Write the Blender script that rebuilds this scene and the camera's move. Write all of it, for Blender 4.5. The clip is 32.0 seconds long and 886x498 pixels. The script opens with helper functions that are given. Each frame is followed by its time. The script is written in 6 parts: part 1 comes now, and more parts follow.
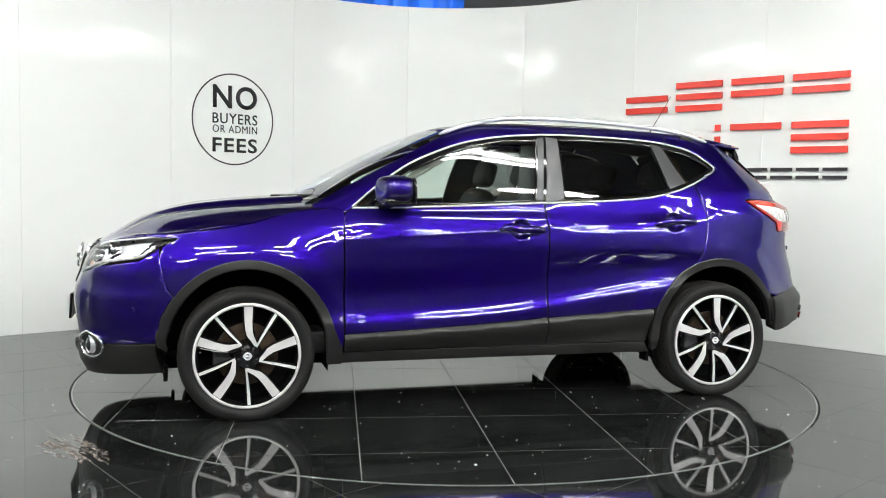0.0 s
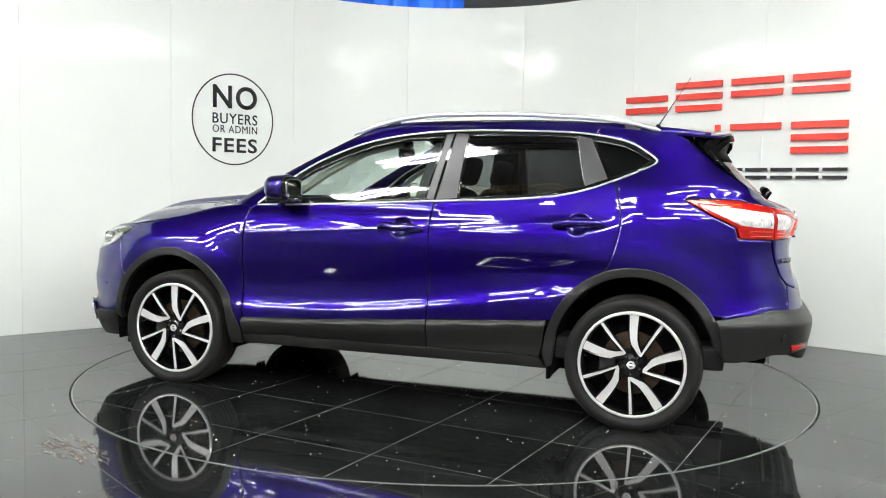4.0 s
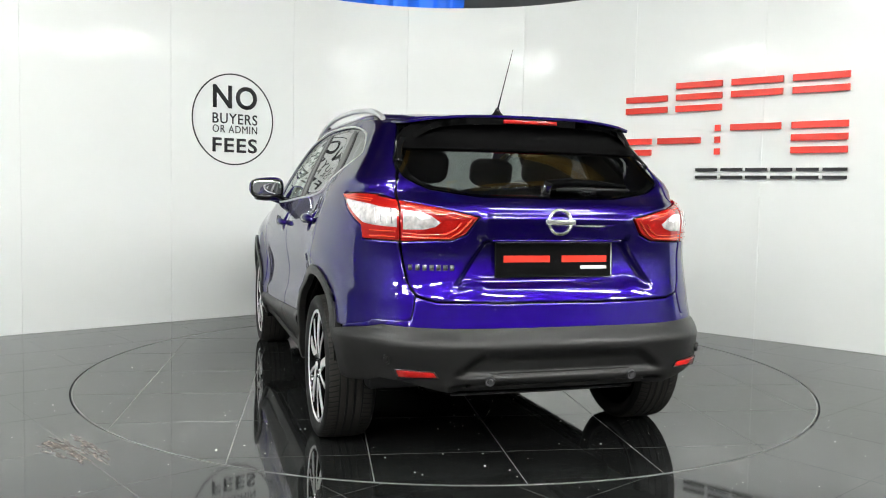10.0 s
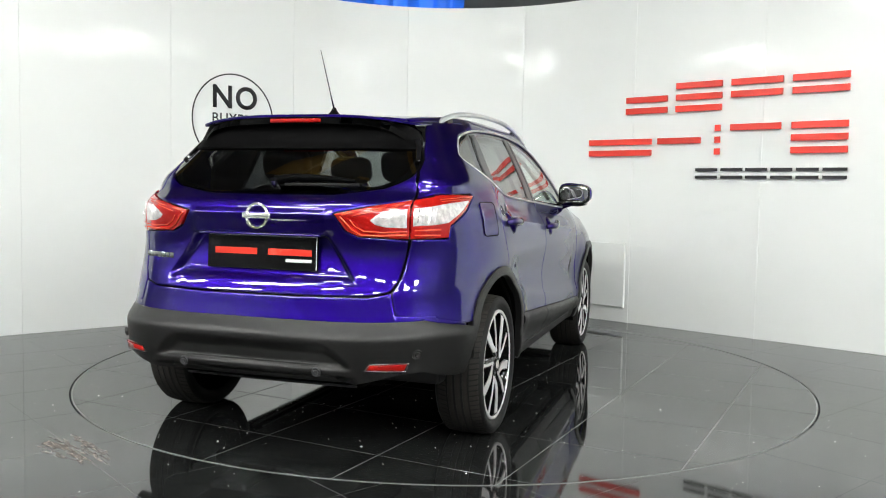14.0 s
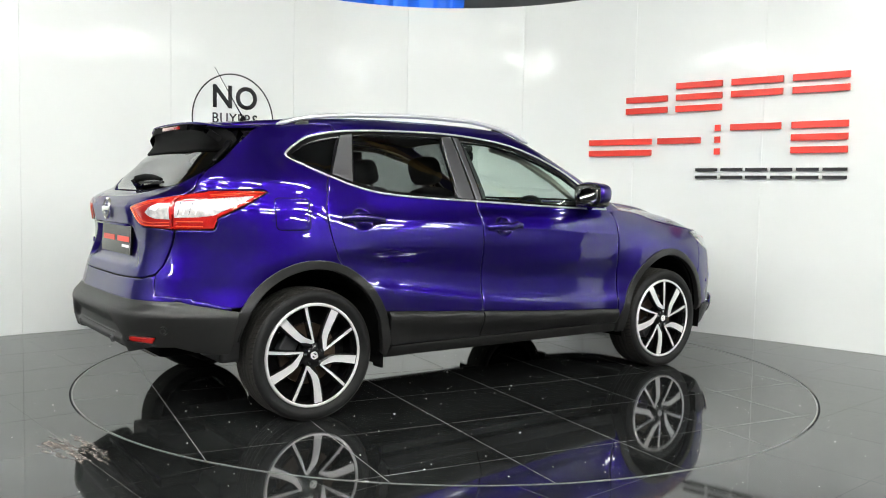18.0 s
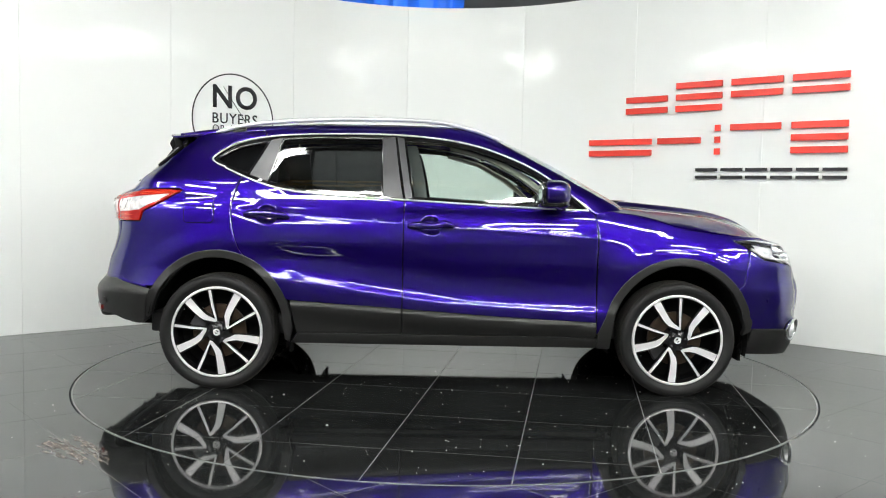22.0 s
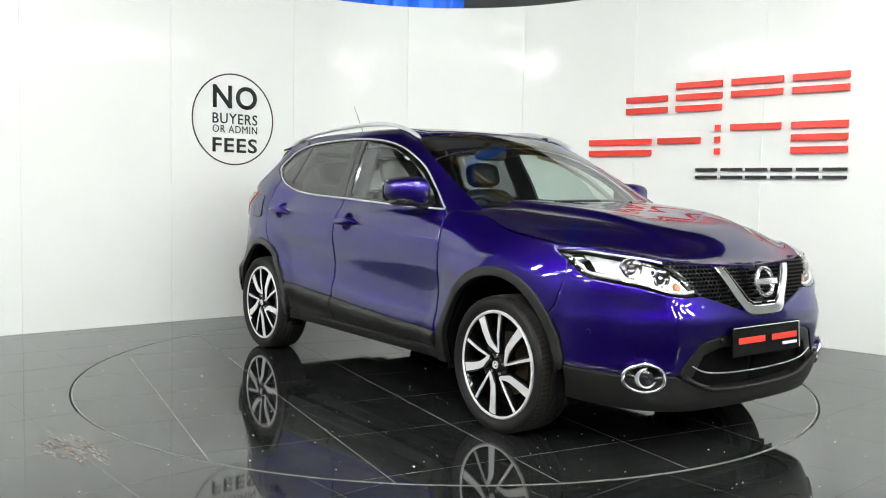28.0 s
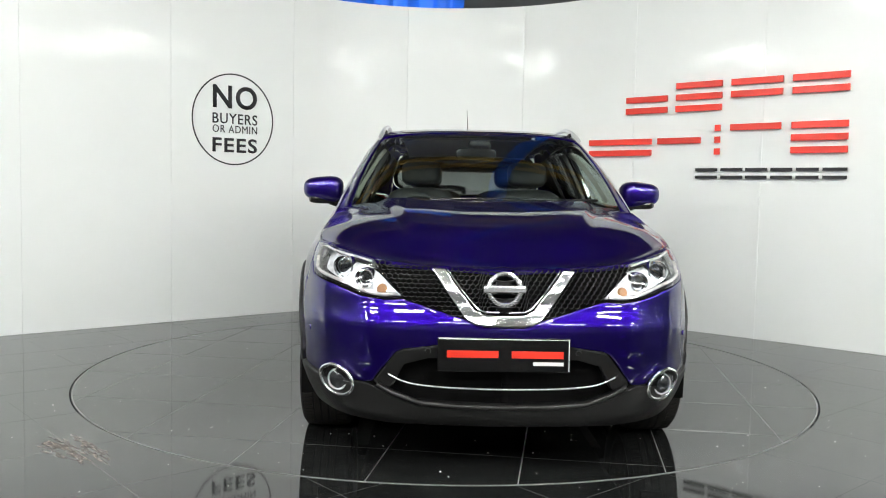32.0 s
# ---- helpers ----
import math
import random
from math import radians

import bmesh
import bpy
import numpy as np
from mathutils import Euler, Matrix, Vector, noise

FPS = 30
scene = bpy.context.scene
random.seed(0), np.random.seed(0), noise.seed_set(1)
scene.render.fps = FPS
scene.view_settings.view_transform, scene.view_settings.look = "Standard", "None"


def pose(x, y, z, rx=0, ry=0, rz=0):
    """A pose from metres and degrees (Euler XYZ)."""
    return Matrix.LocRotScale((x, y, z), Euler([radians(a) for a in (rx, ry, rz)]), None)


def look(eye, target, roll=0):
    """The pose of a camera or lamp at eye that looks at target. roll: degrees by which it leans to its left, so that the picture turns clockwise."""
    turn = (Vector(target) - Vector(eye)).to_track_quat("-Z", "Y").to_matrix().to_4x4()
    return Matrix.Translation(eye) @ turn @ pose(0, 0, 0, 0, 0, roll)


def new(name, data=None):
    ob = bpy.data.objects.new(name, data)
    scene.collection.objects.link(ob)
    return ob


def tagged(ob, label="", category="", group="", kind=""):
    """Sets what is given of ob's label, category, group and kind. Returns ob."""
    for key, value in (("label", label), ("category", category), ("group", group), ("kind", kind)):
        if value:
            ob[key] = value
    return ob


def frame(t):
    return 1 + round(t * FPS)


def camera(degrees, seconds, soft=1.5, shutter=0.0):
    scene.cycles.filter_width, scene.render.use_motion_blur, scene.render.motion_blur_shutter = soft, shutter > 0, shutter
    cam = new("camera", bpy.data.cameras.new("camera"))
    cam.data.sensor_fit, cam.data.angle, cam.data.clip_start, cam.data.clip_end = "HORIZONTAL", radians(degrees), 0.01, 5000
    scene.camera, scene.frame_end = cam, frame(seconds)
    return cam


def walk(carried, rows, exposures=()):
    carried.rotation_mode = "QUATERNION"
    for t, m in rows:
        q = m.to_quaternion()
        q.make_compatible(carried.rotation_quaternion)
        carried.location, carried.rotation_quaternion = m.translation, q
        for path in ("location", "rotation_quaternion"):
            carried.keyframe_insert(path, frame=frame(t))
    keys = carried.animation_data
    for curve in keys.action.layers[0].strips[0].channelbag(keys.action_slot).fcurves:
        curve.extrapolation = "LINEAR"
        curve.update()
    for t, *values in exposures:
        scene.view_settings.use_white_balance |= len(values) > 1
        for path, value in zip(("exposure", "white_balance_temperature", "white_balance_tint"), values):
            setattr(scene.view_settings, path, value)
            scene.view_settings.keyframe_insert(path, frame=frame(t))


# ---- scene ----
# The lens and the standing camera: 55 degrees, eye height 1.15 m, leaning one degree
cam = camera(54.936, 32.0, soft=1.05)
EYE = Vector((0.0, -5.5386, 1.1452))
TURN, TILT, LEAN = -0.00456, -0.06492, 1.099
AIM = EYE + Vector((math.sin(TURN) * math.cos(TILT), math.cos(TURN) * math.cos(TILT), math.sin(TILT)))
# the clip's own exposure drifts by a tenth of a stop as the car turns
BASE = 0.51
DRIFT = ((0.0, 0.0), (3.0, 0.03), (6.0, 0.14), (7.0, 0.18), (8.0, 0.18), (9.0, 0.09), (10.0, 0.0), (11.0, -0.02), (13.0, -0.02), (17.0, 0.02), (20.0, 0.04), (23.0, 0.08), (25.0, 0.15), (28.0, 0.10), (29.0, 0.07), (31.0, 0.0), (32.0, -0.04))
walk(cam, [(0.0, look(EYE, AIM, LEAN)), (32.0, look(EYE, AIM, LEAN))], exposures=[(t, BASE + d) for t, d in DRIFT])

# ------------------------------------------------------------------ light
world = bpy.data.worlds.new("hall_dark")
world.use_nodes = True
scene.world = world
world.node_tree.nodes["Background"].inputs[0].default_value = (0.8, 0.9, 1.0, 1)
world.node_tree.nodes["Background"].inputs[1].default_value = 0.02

# ------------------------------------------------------------------ materials


def material(name, color, rough=0.5, metal=0.0, coat=0.0, coat_rough=0.03, emit=0.0, emit_color=None, spec=0.5,
             grain=0.0, grain_scale=200.0, bump=0.0, bump_scale=80.0, rough_var=0.0, dirt=0.0, dirt_scale=3.0, random_tint=0.0):
    m = bpy.data.materials.new(name)
    m.use_nodes = True
    nt = m.node_tree
    b = nt.nodes["Principled BSDF"]
    b.inputs["Base Color"].default_value = (*color, 1)
    b.inputs["Roughness"].default_value = rough
    b.inputs["Metallic"].default_value = metal
    b.inputs["Coat Weight"].default_value = coat
    b.inputs["Coat Roughness"].default_value = coat_rough
    b.inputs["Specular IOR Level"].default_value = spec
    if emit:
        b.inputs["Emission Color"].default_value = (*(emit_color or color), 1)
        b.inputs["Emission Strength"].default_value = emit
    tc = nt.nodes.new("ShaderNodeTexCoord")
    link = nt.links.new
    last = None
    if grain or dirt or random_tint:
        src = nt.nodes.new("ShaderNodeRGB")
        src.outputs[0].default_value = (*color, 1)
        last = src.outputs[0]
        for amount, sc, detail in ((grain, grain_scale, 2.0), (dirt, dirt_scale, 6.0)):
            if not amount:
                continue
            n = nt.nodes.new("ShaderNodeTexNoise")
            n.inputs["Scale"].default_value = sc
            n.inputs["Detail"].default_value = detail
            link(tc.outputs["Object"], n.inputs["Vector"])
            r = nt.nodes.new("ShaderNodeMapRange")
            r.inputs[1].default_value, r.inputs[2].default_value = 0.3, 0.7
            r.inputs[3].default_value, r.inputs[4].default_value = 1 - amount, 1 + amount
            link(n.outputs[0], r.inputs[0])
            h = nt.nodes.new("ShaderNodeVectorMath")
            h.operation = "SCALE"
            link(last, h.inputs[0])
            link(r.outputs[0], h.inputs["Scale"])
            last = h.outputs[0]
        if random_tint:
            oi = nt.nodes.new("ShaderNodeObjectInfo")
            r = nt.nodes.new("ShaderNodeMapRange")
            r.inputs[3].default_value, r.inputs[4].default_value = 1 - random_tint, 1 + random_tint
            link(oi.outputs["Random"], r.inputs[0])
            h = nt.nodes.new("ShaderNodeVectorMath")
            h.operation = "SCALE"
            link(last, h.inputs[0])
            link(r.outputs[0], h.inputs["Scale"])
            last = h.outputs[0]
        link(last, b.inputs["Base Color"])
    if bump:
        n = nt.nodes.new("ShaderNodeTexNoise")
        n.inputs["Scale"].default_value = bump_scale
        n.inputs["Detail"].default_value = 3
        link(tc.outputs["Object"], n.inputs["Vector"])
        bp = nt.nodes.new("ShaderNodeBump")
        bp.inputs["Strength"].default_value = bump
        bp.inputs["Distance"].default_value = 0.01
        link(n.outputs[0], bp.inputs["Height"])
        link(bp.outputs[0], b.inputs["Normal"])
    if rough_var:
        n = nt.nodes.new("ShaderNodeTexNoise")
        n.inputs["Scale"].default_value = 5
        n.inputs["Detail"].default_value = 5
        link(tc.outputs["Object"], n.inputs["Vector"])
        r = nt.nodes.new("ShaderNodeMapRange")
        r.inputs[3].default_value, r.inputs[4].default_value = max(0, rough - rough_var), rough + rough_var
        link(n.outputs[0], r.inputs[0])
        link(r.outputs[0], b.inputs["Roughness"])
    return m


def glass(name, tint, gloss=1.0, base=0.07):
    m = bpy.data.materials.new(name)
    m.use_nodes = True
    nt = m.node_tree
    nt.nodes.clear()
    out = nt.nodes.new("ShaderNodeOutputMaterial")
    tr = nt.nodes.new("ShaderNodeBsdfTransparent")
    tr.inputs[0].default_value = (*tint, 1)
    gl = nt.nodes.new("ShaderNodeBsdfGlossy")
    gl.inputs["Roughness"].default_value = 0.01
    gl.inputs[0].default_value = (gloss, gloss, gloss, 1)
    lw = nt.nodes.new("ShaderNodeLayerWeight")
    lw.inputs[0].default_value = 0.5
    pw = nt.nodes.new("ShaderNodeMath")
    pw.operation = "POWER"
    pw.inputs[1].default_value = 4.0
    nt.links.new(lw.outputs["Facing"], pw.inputs[0])
    ma = nt.nodes.new("ShaderNodeMath")
    ma.operation = "MULTIPLY_ADD"
    ma.inputs[1].default_value, ma.inputs[2].default_value = 0.85, base
    nt.links.new(pw.outputs[0], ma.inputs[0])
    mx = nt.nodes.new("ShaderNodeMixShader")
    nt.links.new(ma.outputs[0], mx.inputs[0])
    nt.links.new(tr.outputs[0], mx.inputs[1])
    nt.links.new(gl.outputs[0], mx.inputs[2])
    nt.links.new(mx.outputs[0], out.inputs[0])
    return m


PAINT = material("blue_metallic_paint", (0.0125, 0.0019, 0.155), rough=0.37, metal=0.92, coat=1.0, coat_rough=0.008, grain=0.12, grain_scale=900)
PAINT.node_tree.nodes["Principled BSDF"].inputs["Specular Tint"].default_value = (0.06, 0.03, 0.25, 1)
PAINT.node_tree.nodes["Principled BSDF"].inputs["Coat IOR"].default_value = 1.62
CLADDING = material("black_textured_plastic", (0.0078, 0.0076, 0.0074), rough=0.40, spec=0.42, bump=0.12, bump_scale=700, dirt=0.15)
GLOSSBLACK = material("gloss_black", (0.004, 0.004, 0.0045), rough=0.05, coat=0.3)
SATINBLACK = material("satin_black_plastic", (0.0012, 0.0012, 0.0013), rough=0.5, spec=0.03)
PILLAR = material("satin_grey_pillar_film", (0.055, 0.055, 0.058), rough=0.32, metal=0.2, dirt=0.06)
CHROME = material("chrome", (0.87, 0.87, 0.88), rough=0.10, metal=1.0)
SATIN = material("satin_aluminium", (0.76, 0.77, 0.78), rough=0.30, metal=0.65, dirt=0.05)
MACHINED = material("machined_alloy", (0.78, 0.76, 0.76), rough=0.32, metal=0.35, grain=0.05, grain_scale=300)
RIMBLACK = material("rim_black", (0.0035, 0.0035, 0.0037), rough=0.10, spec=0.45)
RUBBER = material("tyre_rubber", (0.005, 0.005, 0.005), rough=0.6, spec=0.3, bump=0.15, bump_scale=300, dirt=0.25, dirt_scale=8)
TREAD = material("dusty_tread", (0.016, 0.0138, 0.011), rough=0.75, bump=0.3, bump_scale=250, dirt=0.3, dirt_scale=12)
DARK = material("dark_shell", (0.003, 0.003, 0.003), rough=0.9, spec=0.1)
DISC = material("brake_steel", (0.085, 0.058, 0.040), rough=0.45, metal=0.7, dirt=0.4, dirt_scale=15)
GLASS = glass("clear_window_glass", (0.80, 0.88, 0.84))
PRIVACY = glass("privacy_glass", (0.20, 0.21, 0.21))
LENS = glass("clear_lamp_lens", (0.95, 0.96, 0.97))
REDLENS = material("red_lamp_lens", (0.36, 0.007, 0.005), rough=0.10, coat=1.0, grain=0.10, grain_scale=160)
CLEARLENS = material("white_lamp_lens", (0.74, 0.71, 0.70), rough=0.16, metal=0.25, coat=1.0, grain=0.28, grain_scale=45)
GRILLE = material("grille_black", (0.0035, 0.0035, 0.0035), rough=0.35, spec=0.16)
SILVER = material("silver_lamp_bowl", (0.80, 0.81, 0.83), rough=0.24, metal=0.18, grain=0.22, grain_scale=38)
LENSBALL = material("dark_glass_ball", (0.022, 0.024, 0.027), rough=0.04, coat=1.0, metal=0.3)
LIGHTGUIDE = material("orange_red_light_guide", (0.75, 0.07, 0.025), rough=0.2, coat=1.0)
AMBER = material("amber_bulb", (0.42, 0.20, 0.08), rough=0.3)
PLATEBLACK = material("plate_black", (0.005, 0.005, 0.005), rough=0.12, spec=0.35)
RED = material("red_acrylic", (0.72, 0.035, 0.018), rough=0.35, dirt=0.04)
BLACKINK = material("black_vinyl", (0.012, 0.012, 0.013), rough=0.5)
WHITEINK = material("white_vinyl", (0.8, 0.8, 0.8), rough=0.5)
SEATCLOTH = material("black_seat_leather", (0.018, 0.018, 0.019), rough=0.5, bump=0.2, bump_scale=120)
TRIM = material("beige_trim_lining", (0.30, 0.29, 0.26), rough=0.8)
BADGE = material("bright_badge_chrome", (0.88, 0.88, 0.89), rough=0.17, metal=0.88)
MIRROR = material("mirror_glass", (0.9, 0.9, 0.9), rough=0.02, metal=1.0)

WALLPAINT = material("white_wall_panel", (0.80, 0.82, 0.80), rough=0.06, dirt=0.012, dirt_scale=1.2, spec=0.10, bump=0.03, bump_scale=1.6)
FLOORTILE = material("black_polished_tile", (0.0125, 0.0132, 0.0130), rough=0.045, grain=0.5, grain_scale=220, dirt=0.35, dirt_scale=4, random_tint=0.12, rough_var=0.03, spec=0.64)
GROUT = material("pale_grout", (0.20, 0.205, 0.20), rough=0.09, spec=0.6, dirt=0.15)
DULLGROUT = material("dull_grout", (0.10, 0.104, 0.10), rough=0.09, spec=0.6, dirt=0.3, dirt_scale=1.5)
SCUFF = material("dried_scuff", (0.30, 0.26, 0.23), rough=0.8, dirt=0.3, dirt_scale=20)
# the smear is thin and broken: it lets the tile through
smear = SCUFF.node_tree.nodes.new("ShaderNodeTexNoise")
smear.inputs["Scale"].default_value, smear.inputs["Detail"].default_value = 34.0, 6.0
cover = SCUFF.node_tree.nodes.new("ShaderNodeMapRange")
cover.inputs[1].default_value, cover.inputs[2].default_value, cover.inputs[3].default_value, cover.inputs[4].default_value = 0.38, 0.72, 0.10, 0.75
SCUFF.node_tree.links.new(smear.outputs[0], cover.inputs[0])
SCUFF.node_tree.links.new(cover.outputs[0], SCUFF.node_tree.nodes["Principled BSDF"].inputs["Alpha"])
SPECK = material("pale_dust_fleck", (0.65, 0.65, 0.62), rough=0.8)
DARKGROUT = material("dark_joint", (0.004, 0.004, 0.004), rough=0.8)
CEILINGDARK = material("dark_ceiling", (0.13, 0.132, 0.135), rough=0.8, dirt=0.2)
HALLGREY = material("hall_wall_grey", (0.15, 0.155, 0.16), rough=0.6, dirt=0.1)
BLUECLOTH = material("blue_tarpaulin", (0.006, 0.10, 0.55), rough=0.5, dirt=0.3, dirt_scale=2)
TUBE = material("fluorescent_tube", (1, 1, 1), emit=59.5, emit_color=(0.985, 1.0, 0.970))
OCHRE = material("ochre_painted_steel", (0.42, 0.27, 0.06), rough=0.5, dirt=0.2)
FIXTURE = material("white_fixture", (0.7, 0.7, 0.7), rough=0.5)

# ------------------------------------------------------------------ building helpers


def part(name, bm, mat, parent=None, label="", smooth=True):
    me = bpy.data.meshes.new(name)
    bm.to_mesh(me)
    bm.free()
    me.materials.append(mat)
    if smooth:
        me.shade_smooth()
    ob = new(name, me)
    if parent:
        ob.parent = parent
    if label:
        ob["label"] = label
    return ob


def pymesh(name, verts, faces, mat, parent=None, label="", smooth=True, crease=None):
    me = bpy.data.meshes.new(name)
    me.from_pydata([tuple(map(float, v)) for v in verts], [], faces)
    me.validate()
    me.materials.append(mat)
    if smooth:
        me.shade_smooth()
        if crease:
            me.set_sharp_from_angle(angle=radians(crease))
    ob = new(name, me)
    if parent:
        ob.parent = parent
    if label:
        ob["label"] = label
    return ob


def box_bm(x0, x1, y0, y1, z0, z1, bevel=0.0, seg=2):
    bm = bmesh.new()
    bmesh.ops.create_cube(bm, size=1)
    for v in bm.verts:
        v.co = Vector(((x0 + x1) / 2 + v.co.x * (x1 - x0), (y0 + y1) / 2 + v.co.y * (y1 - y0), (z0 + z1) / 2 + v.co.z * (z1 - z0)))
    if bevel:
        bmesh.ops.bevel(bm, geom=bm.edges[:], offset=bevel, segments=seg, affect="EDGES", profile=0.6)
    return bm


def tube(name, path, r, mat, parent=None, label="", ring=8, closed=False, flat=1.0, cap=True):
    """A rod along a path of 3D points; flat squeezes it in z."""
    path = [Vector(p) for p in path]
    n = len(path)
    verts, faces = [], []
    for i, p in enumerate(path):
        a, b = path[(i - 1) % n if closed else max(i - 1, 0)], path[(i + 1) % n if closed else min(i + 1, n - 1)]
        d = (b - a).normalized()
        side = d.cross(Vector((0, 0, 1)))
        if side.length < 0.05:
            side = d.cross(Vector((0, 1, 0)))
        side.normalize()
        up = side.cross(d)
        rr = r[i] if isinstance(r, (list, tuple)) else r
        for k in range(ring):
            a = 2 * math.pi * k / ring
            verts.append(p + side * math.cos(a) * rr + up * math.sin(a) * rr * flat)
    for i in range(n if closed else n - 1):
        for k in range(ring):
            j = (i + 1) % n
            faces.append((i * ring + k, i * ring + (k + 1) % ring, j * ring + (k + 1) % ring, j * ring + k))
    if not closed and cap:
        faces.append(tuple(range(ring))[::-1])
        faces.append(tuple(range((n - 1) * ring, n * ring)))
    return pymesh(name, verts, faces, mat, parent, label, crease=60)


def lathe(name, profile, mat, parent=None, label="", seg=64, axis="y", at=(0, 0, 0), closed=False, crease=35):
    """Turns a profile of (radius, along) round an axis."""
    verts, faces = [], []
    n = len(profile)
    for k in range(seg):
        a = 2 * math.pi * k / seg
        for r, h in profile:
            c, s = r * math.cos(a), r * math.sin(a)
            v = {"y": (c, h, s), "z": (c, s, h), "x": (h, c, s)}[axis]
            verts.append((v[0] + at[0], v[1] + at[1], v[2] + at[2]))
    for k in range(seg):
        for i in range(n if closed else n - 1):
            j = (i + 1) % n
            l = (k + 1) % seg
            faces.append((k * n + i, k * n + j, l * n + j, l * n + i))
    ob = pymesh(name, verts, faces, mat, parent, label, crease=crease)
    bm = bmesh.new()
    bm.from_mesh(ob.data)
    bmesh.ops.remove_doubles(bm, verts=bm.verts, dist=1e-6)
    bmesh.ops.recalc_face_normals(bm, faces=bm.faces)
    bm.to_mesh(ob.data)
    bm.free()
    ob.data.set_sharp_from_angle(angle=radians(crease))
    return ob


def prism(name, outline, place, depth, mat, parent=None, label=""):
    """A flat outline (u, v) pushed out by depth; place turns (u, v, w) into a point."""
    n = len(outline)
    area = sum(outline[i][0] * outline[(i + 1) % n][1] - outline[(i + 1) % n][0] * outline[i][1] for i in range(n))
    if area < 0:
        outline = outline[::-1]
    verts = [place(u, v, 0) for u, v in outline] + [place(u, v, depth) for u, v in outline]
    faces = [tuple(range(n))[::-1], tuple(range(n, 2 * n))] + [(i, (i + 1) % n, n + (i + 1) % n, n + i) for i in range(n)]
    ob = pymesh(name, verts, faces, mat, parent, label, smooth=False)
    bm = bmesh.new()
    bm.from_mesh(ob.data)
    bmesh.ops.recalc_face_normals(bm, faces=bm.faces)
    bm.to_mesh(ob.data)
    bm.free()
    return ob


def curve(pts, steps=6, closed=False):
    """A smooth line through a few points."""
    P = [np.array(p, float) for p in pts]
    n = len(P)
    out = []
    for i in range(n if closed else n - 1):
        a, b, c, d = (P[(i + k) % n] for k in (-1, 0, 1, 2)) if closed else (P[max(i - 1, 0)], P[i], P[i + 1], P[min(i + 2, n - 1)])
        for k in range(steps):
            t = k / steps
            out.append(tuple(0.5 * (2 * b + (c - a) * t + (2 * a - 5 * b + 4 * c - d) * t * t + (3 * b - a - 3 * c + d) * t ** 3)))
    if not closed:
        out.append(tuple(P[-1]))
    return out


def spline(*pairs):
    """A smooth, overshoot-free function through pairs (a, b)."""
    xs, ys = np.array([p[0] for p in pairs], float), np.array([p[1] for p in pairs], float)
    h = np.diff(xs)
    dl = np.diff(ys) / h
    m = np.zeros(len(xs))
    m[0], m[-1] = dl[0], dl[-1]
    for i in range(1, len(xs) - 1):
        if dl[i - 1] * dl[i] > 0:
            w1, w2 = 2 * h[i] + h[i - 1], h[i] + 2 * h[i - 1]
            m[i] = (w1 + w2) / (w1 / dl[i - 1] + w2 / dl[i])

    def f(q):
        q = np.clip(np.asarray(q, float), xs[0], xs[-1])
        i = np.clip(np.searchsorted(xs, q, side="right") - 1, 0, len(xs) - 2)
        t = (q - xs[i]) / h[i]
        return ((1 + 2 * t) * (1 - t) ** 2 * ys[i] + t * (1 - t) ** 2 * h[i] * m[i] + t * t * (3 - 2 * t) * ys[i + 1] + t * t * (t - 1) * h[i] * m[i + 1])
    return f


def smoothstep(a, b, x):
    t = np.clip((np.asarray(x, float) - a) / (b - a), 0, 1)
    return t * t * (3 - 2 * t)


def inside(poly, pts):
    poly = np.asarray(poly, float)
    x, y = pts[:, 0], pts[:, 1]
    res = np.zeros(len(pts), bool)
    j = len(poly) - 1
    for i in range(len(poly)):
        xi, yi, xj, yj = *poly[i], *poly[j]
        if yi != yj:
            res ^= ((yi > y) != (yj > y)) & (x < (xj - xi) * (y - yi) / (yj - yi) + xi)
        j = i
    return res


def edge_distance(poly, pts):
    poly = np.asarray(poly, float)
    d = np.full(len(pts), 1e9)
    for i in range(len(poly)):
        a, b = poly[i - 1], poly[i]
        ab = b - a
        l = ab @ ab
        if l < 1e-12:
            continue
        t = np.clip(((pts - a) @ ab) / l, 0, 1)
        d = np.minimum(d, np.hypot(*(pts - a - t[:, None] * ab).T))
    return d


def densify(poly, step):
    out = []
    n = len(poly)
    for i in range(n):
        a, b = np.array(poly[i], float), np.array(poly[(i + 1) % n], float)
        k = max(1, int(math.ceil(np.hypot(*(b - a)) / step)))
        out += [tuple(a + (b - a) * j / k) for j in range(k)]
    return out


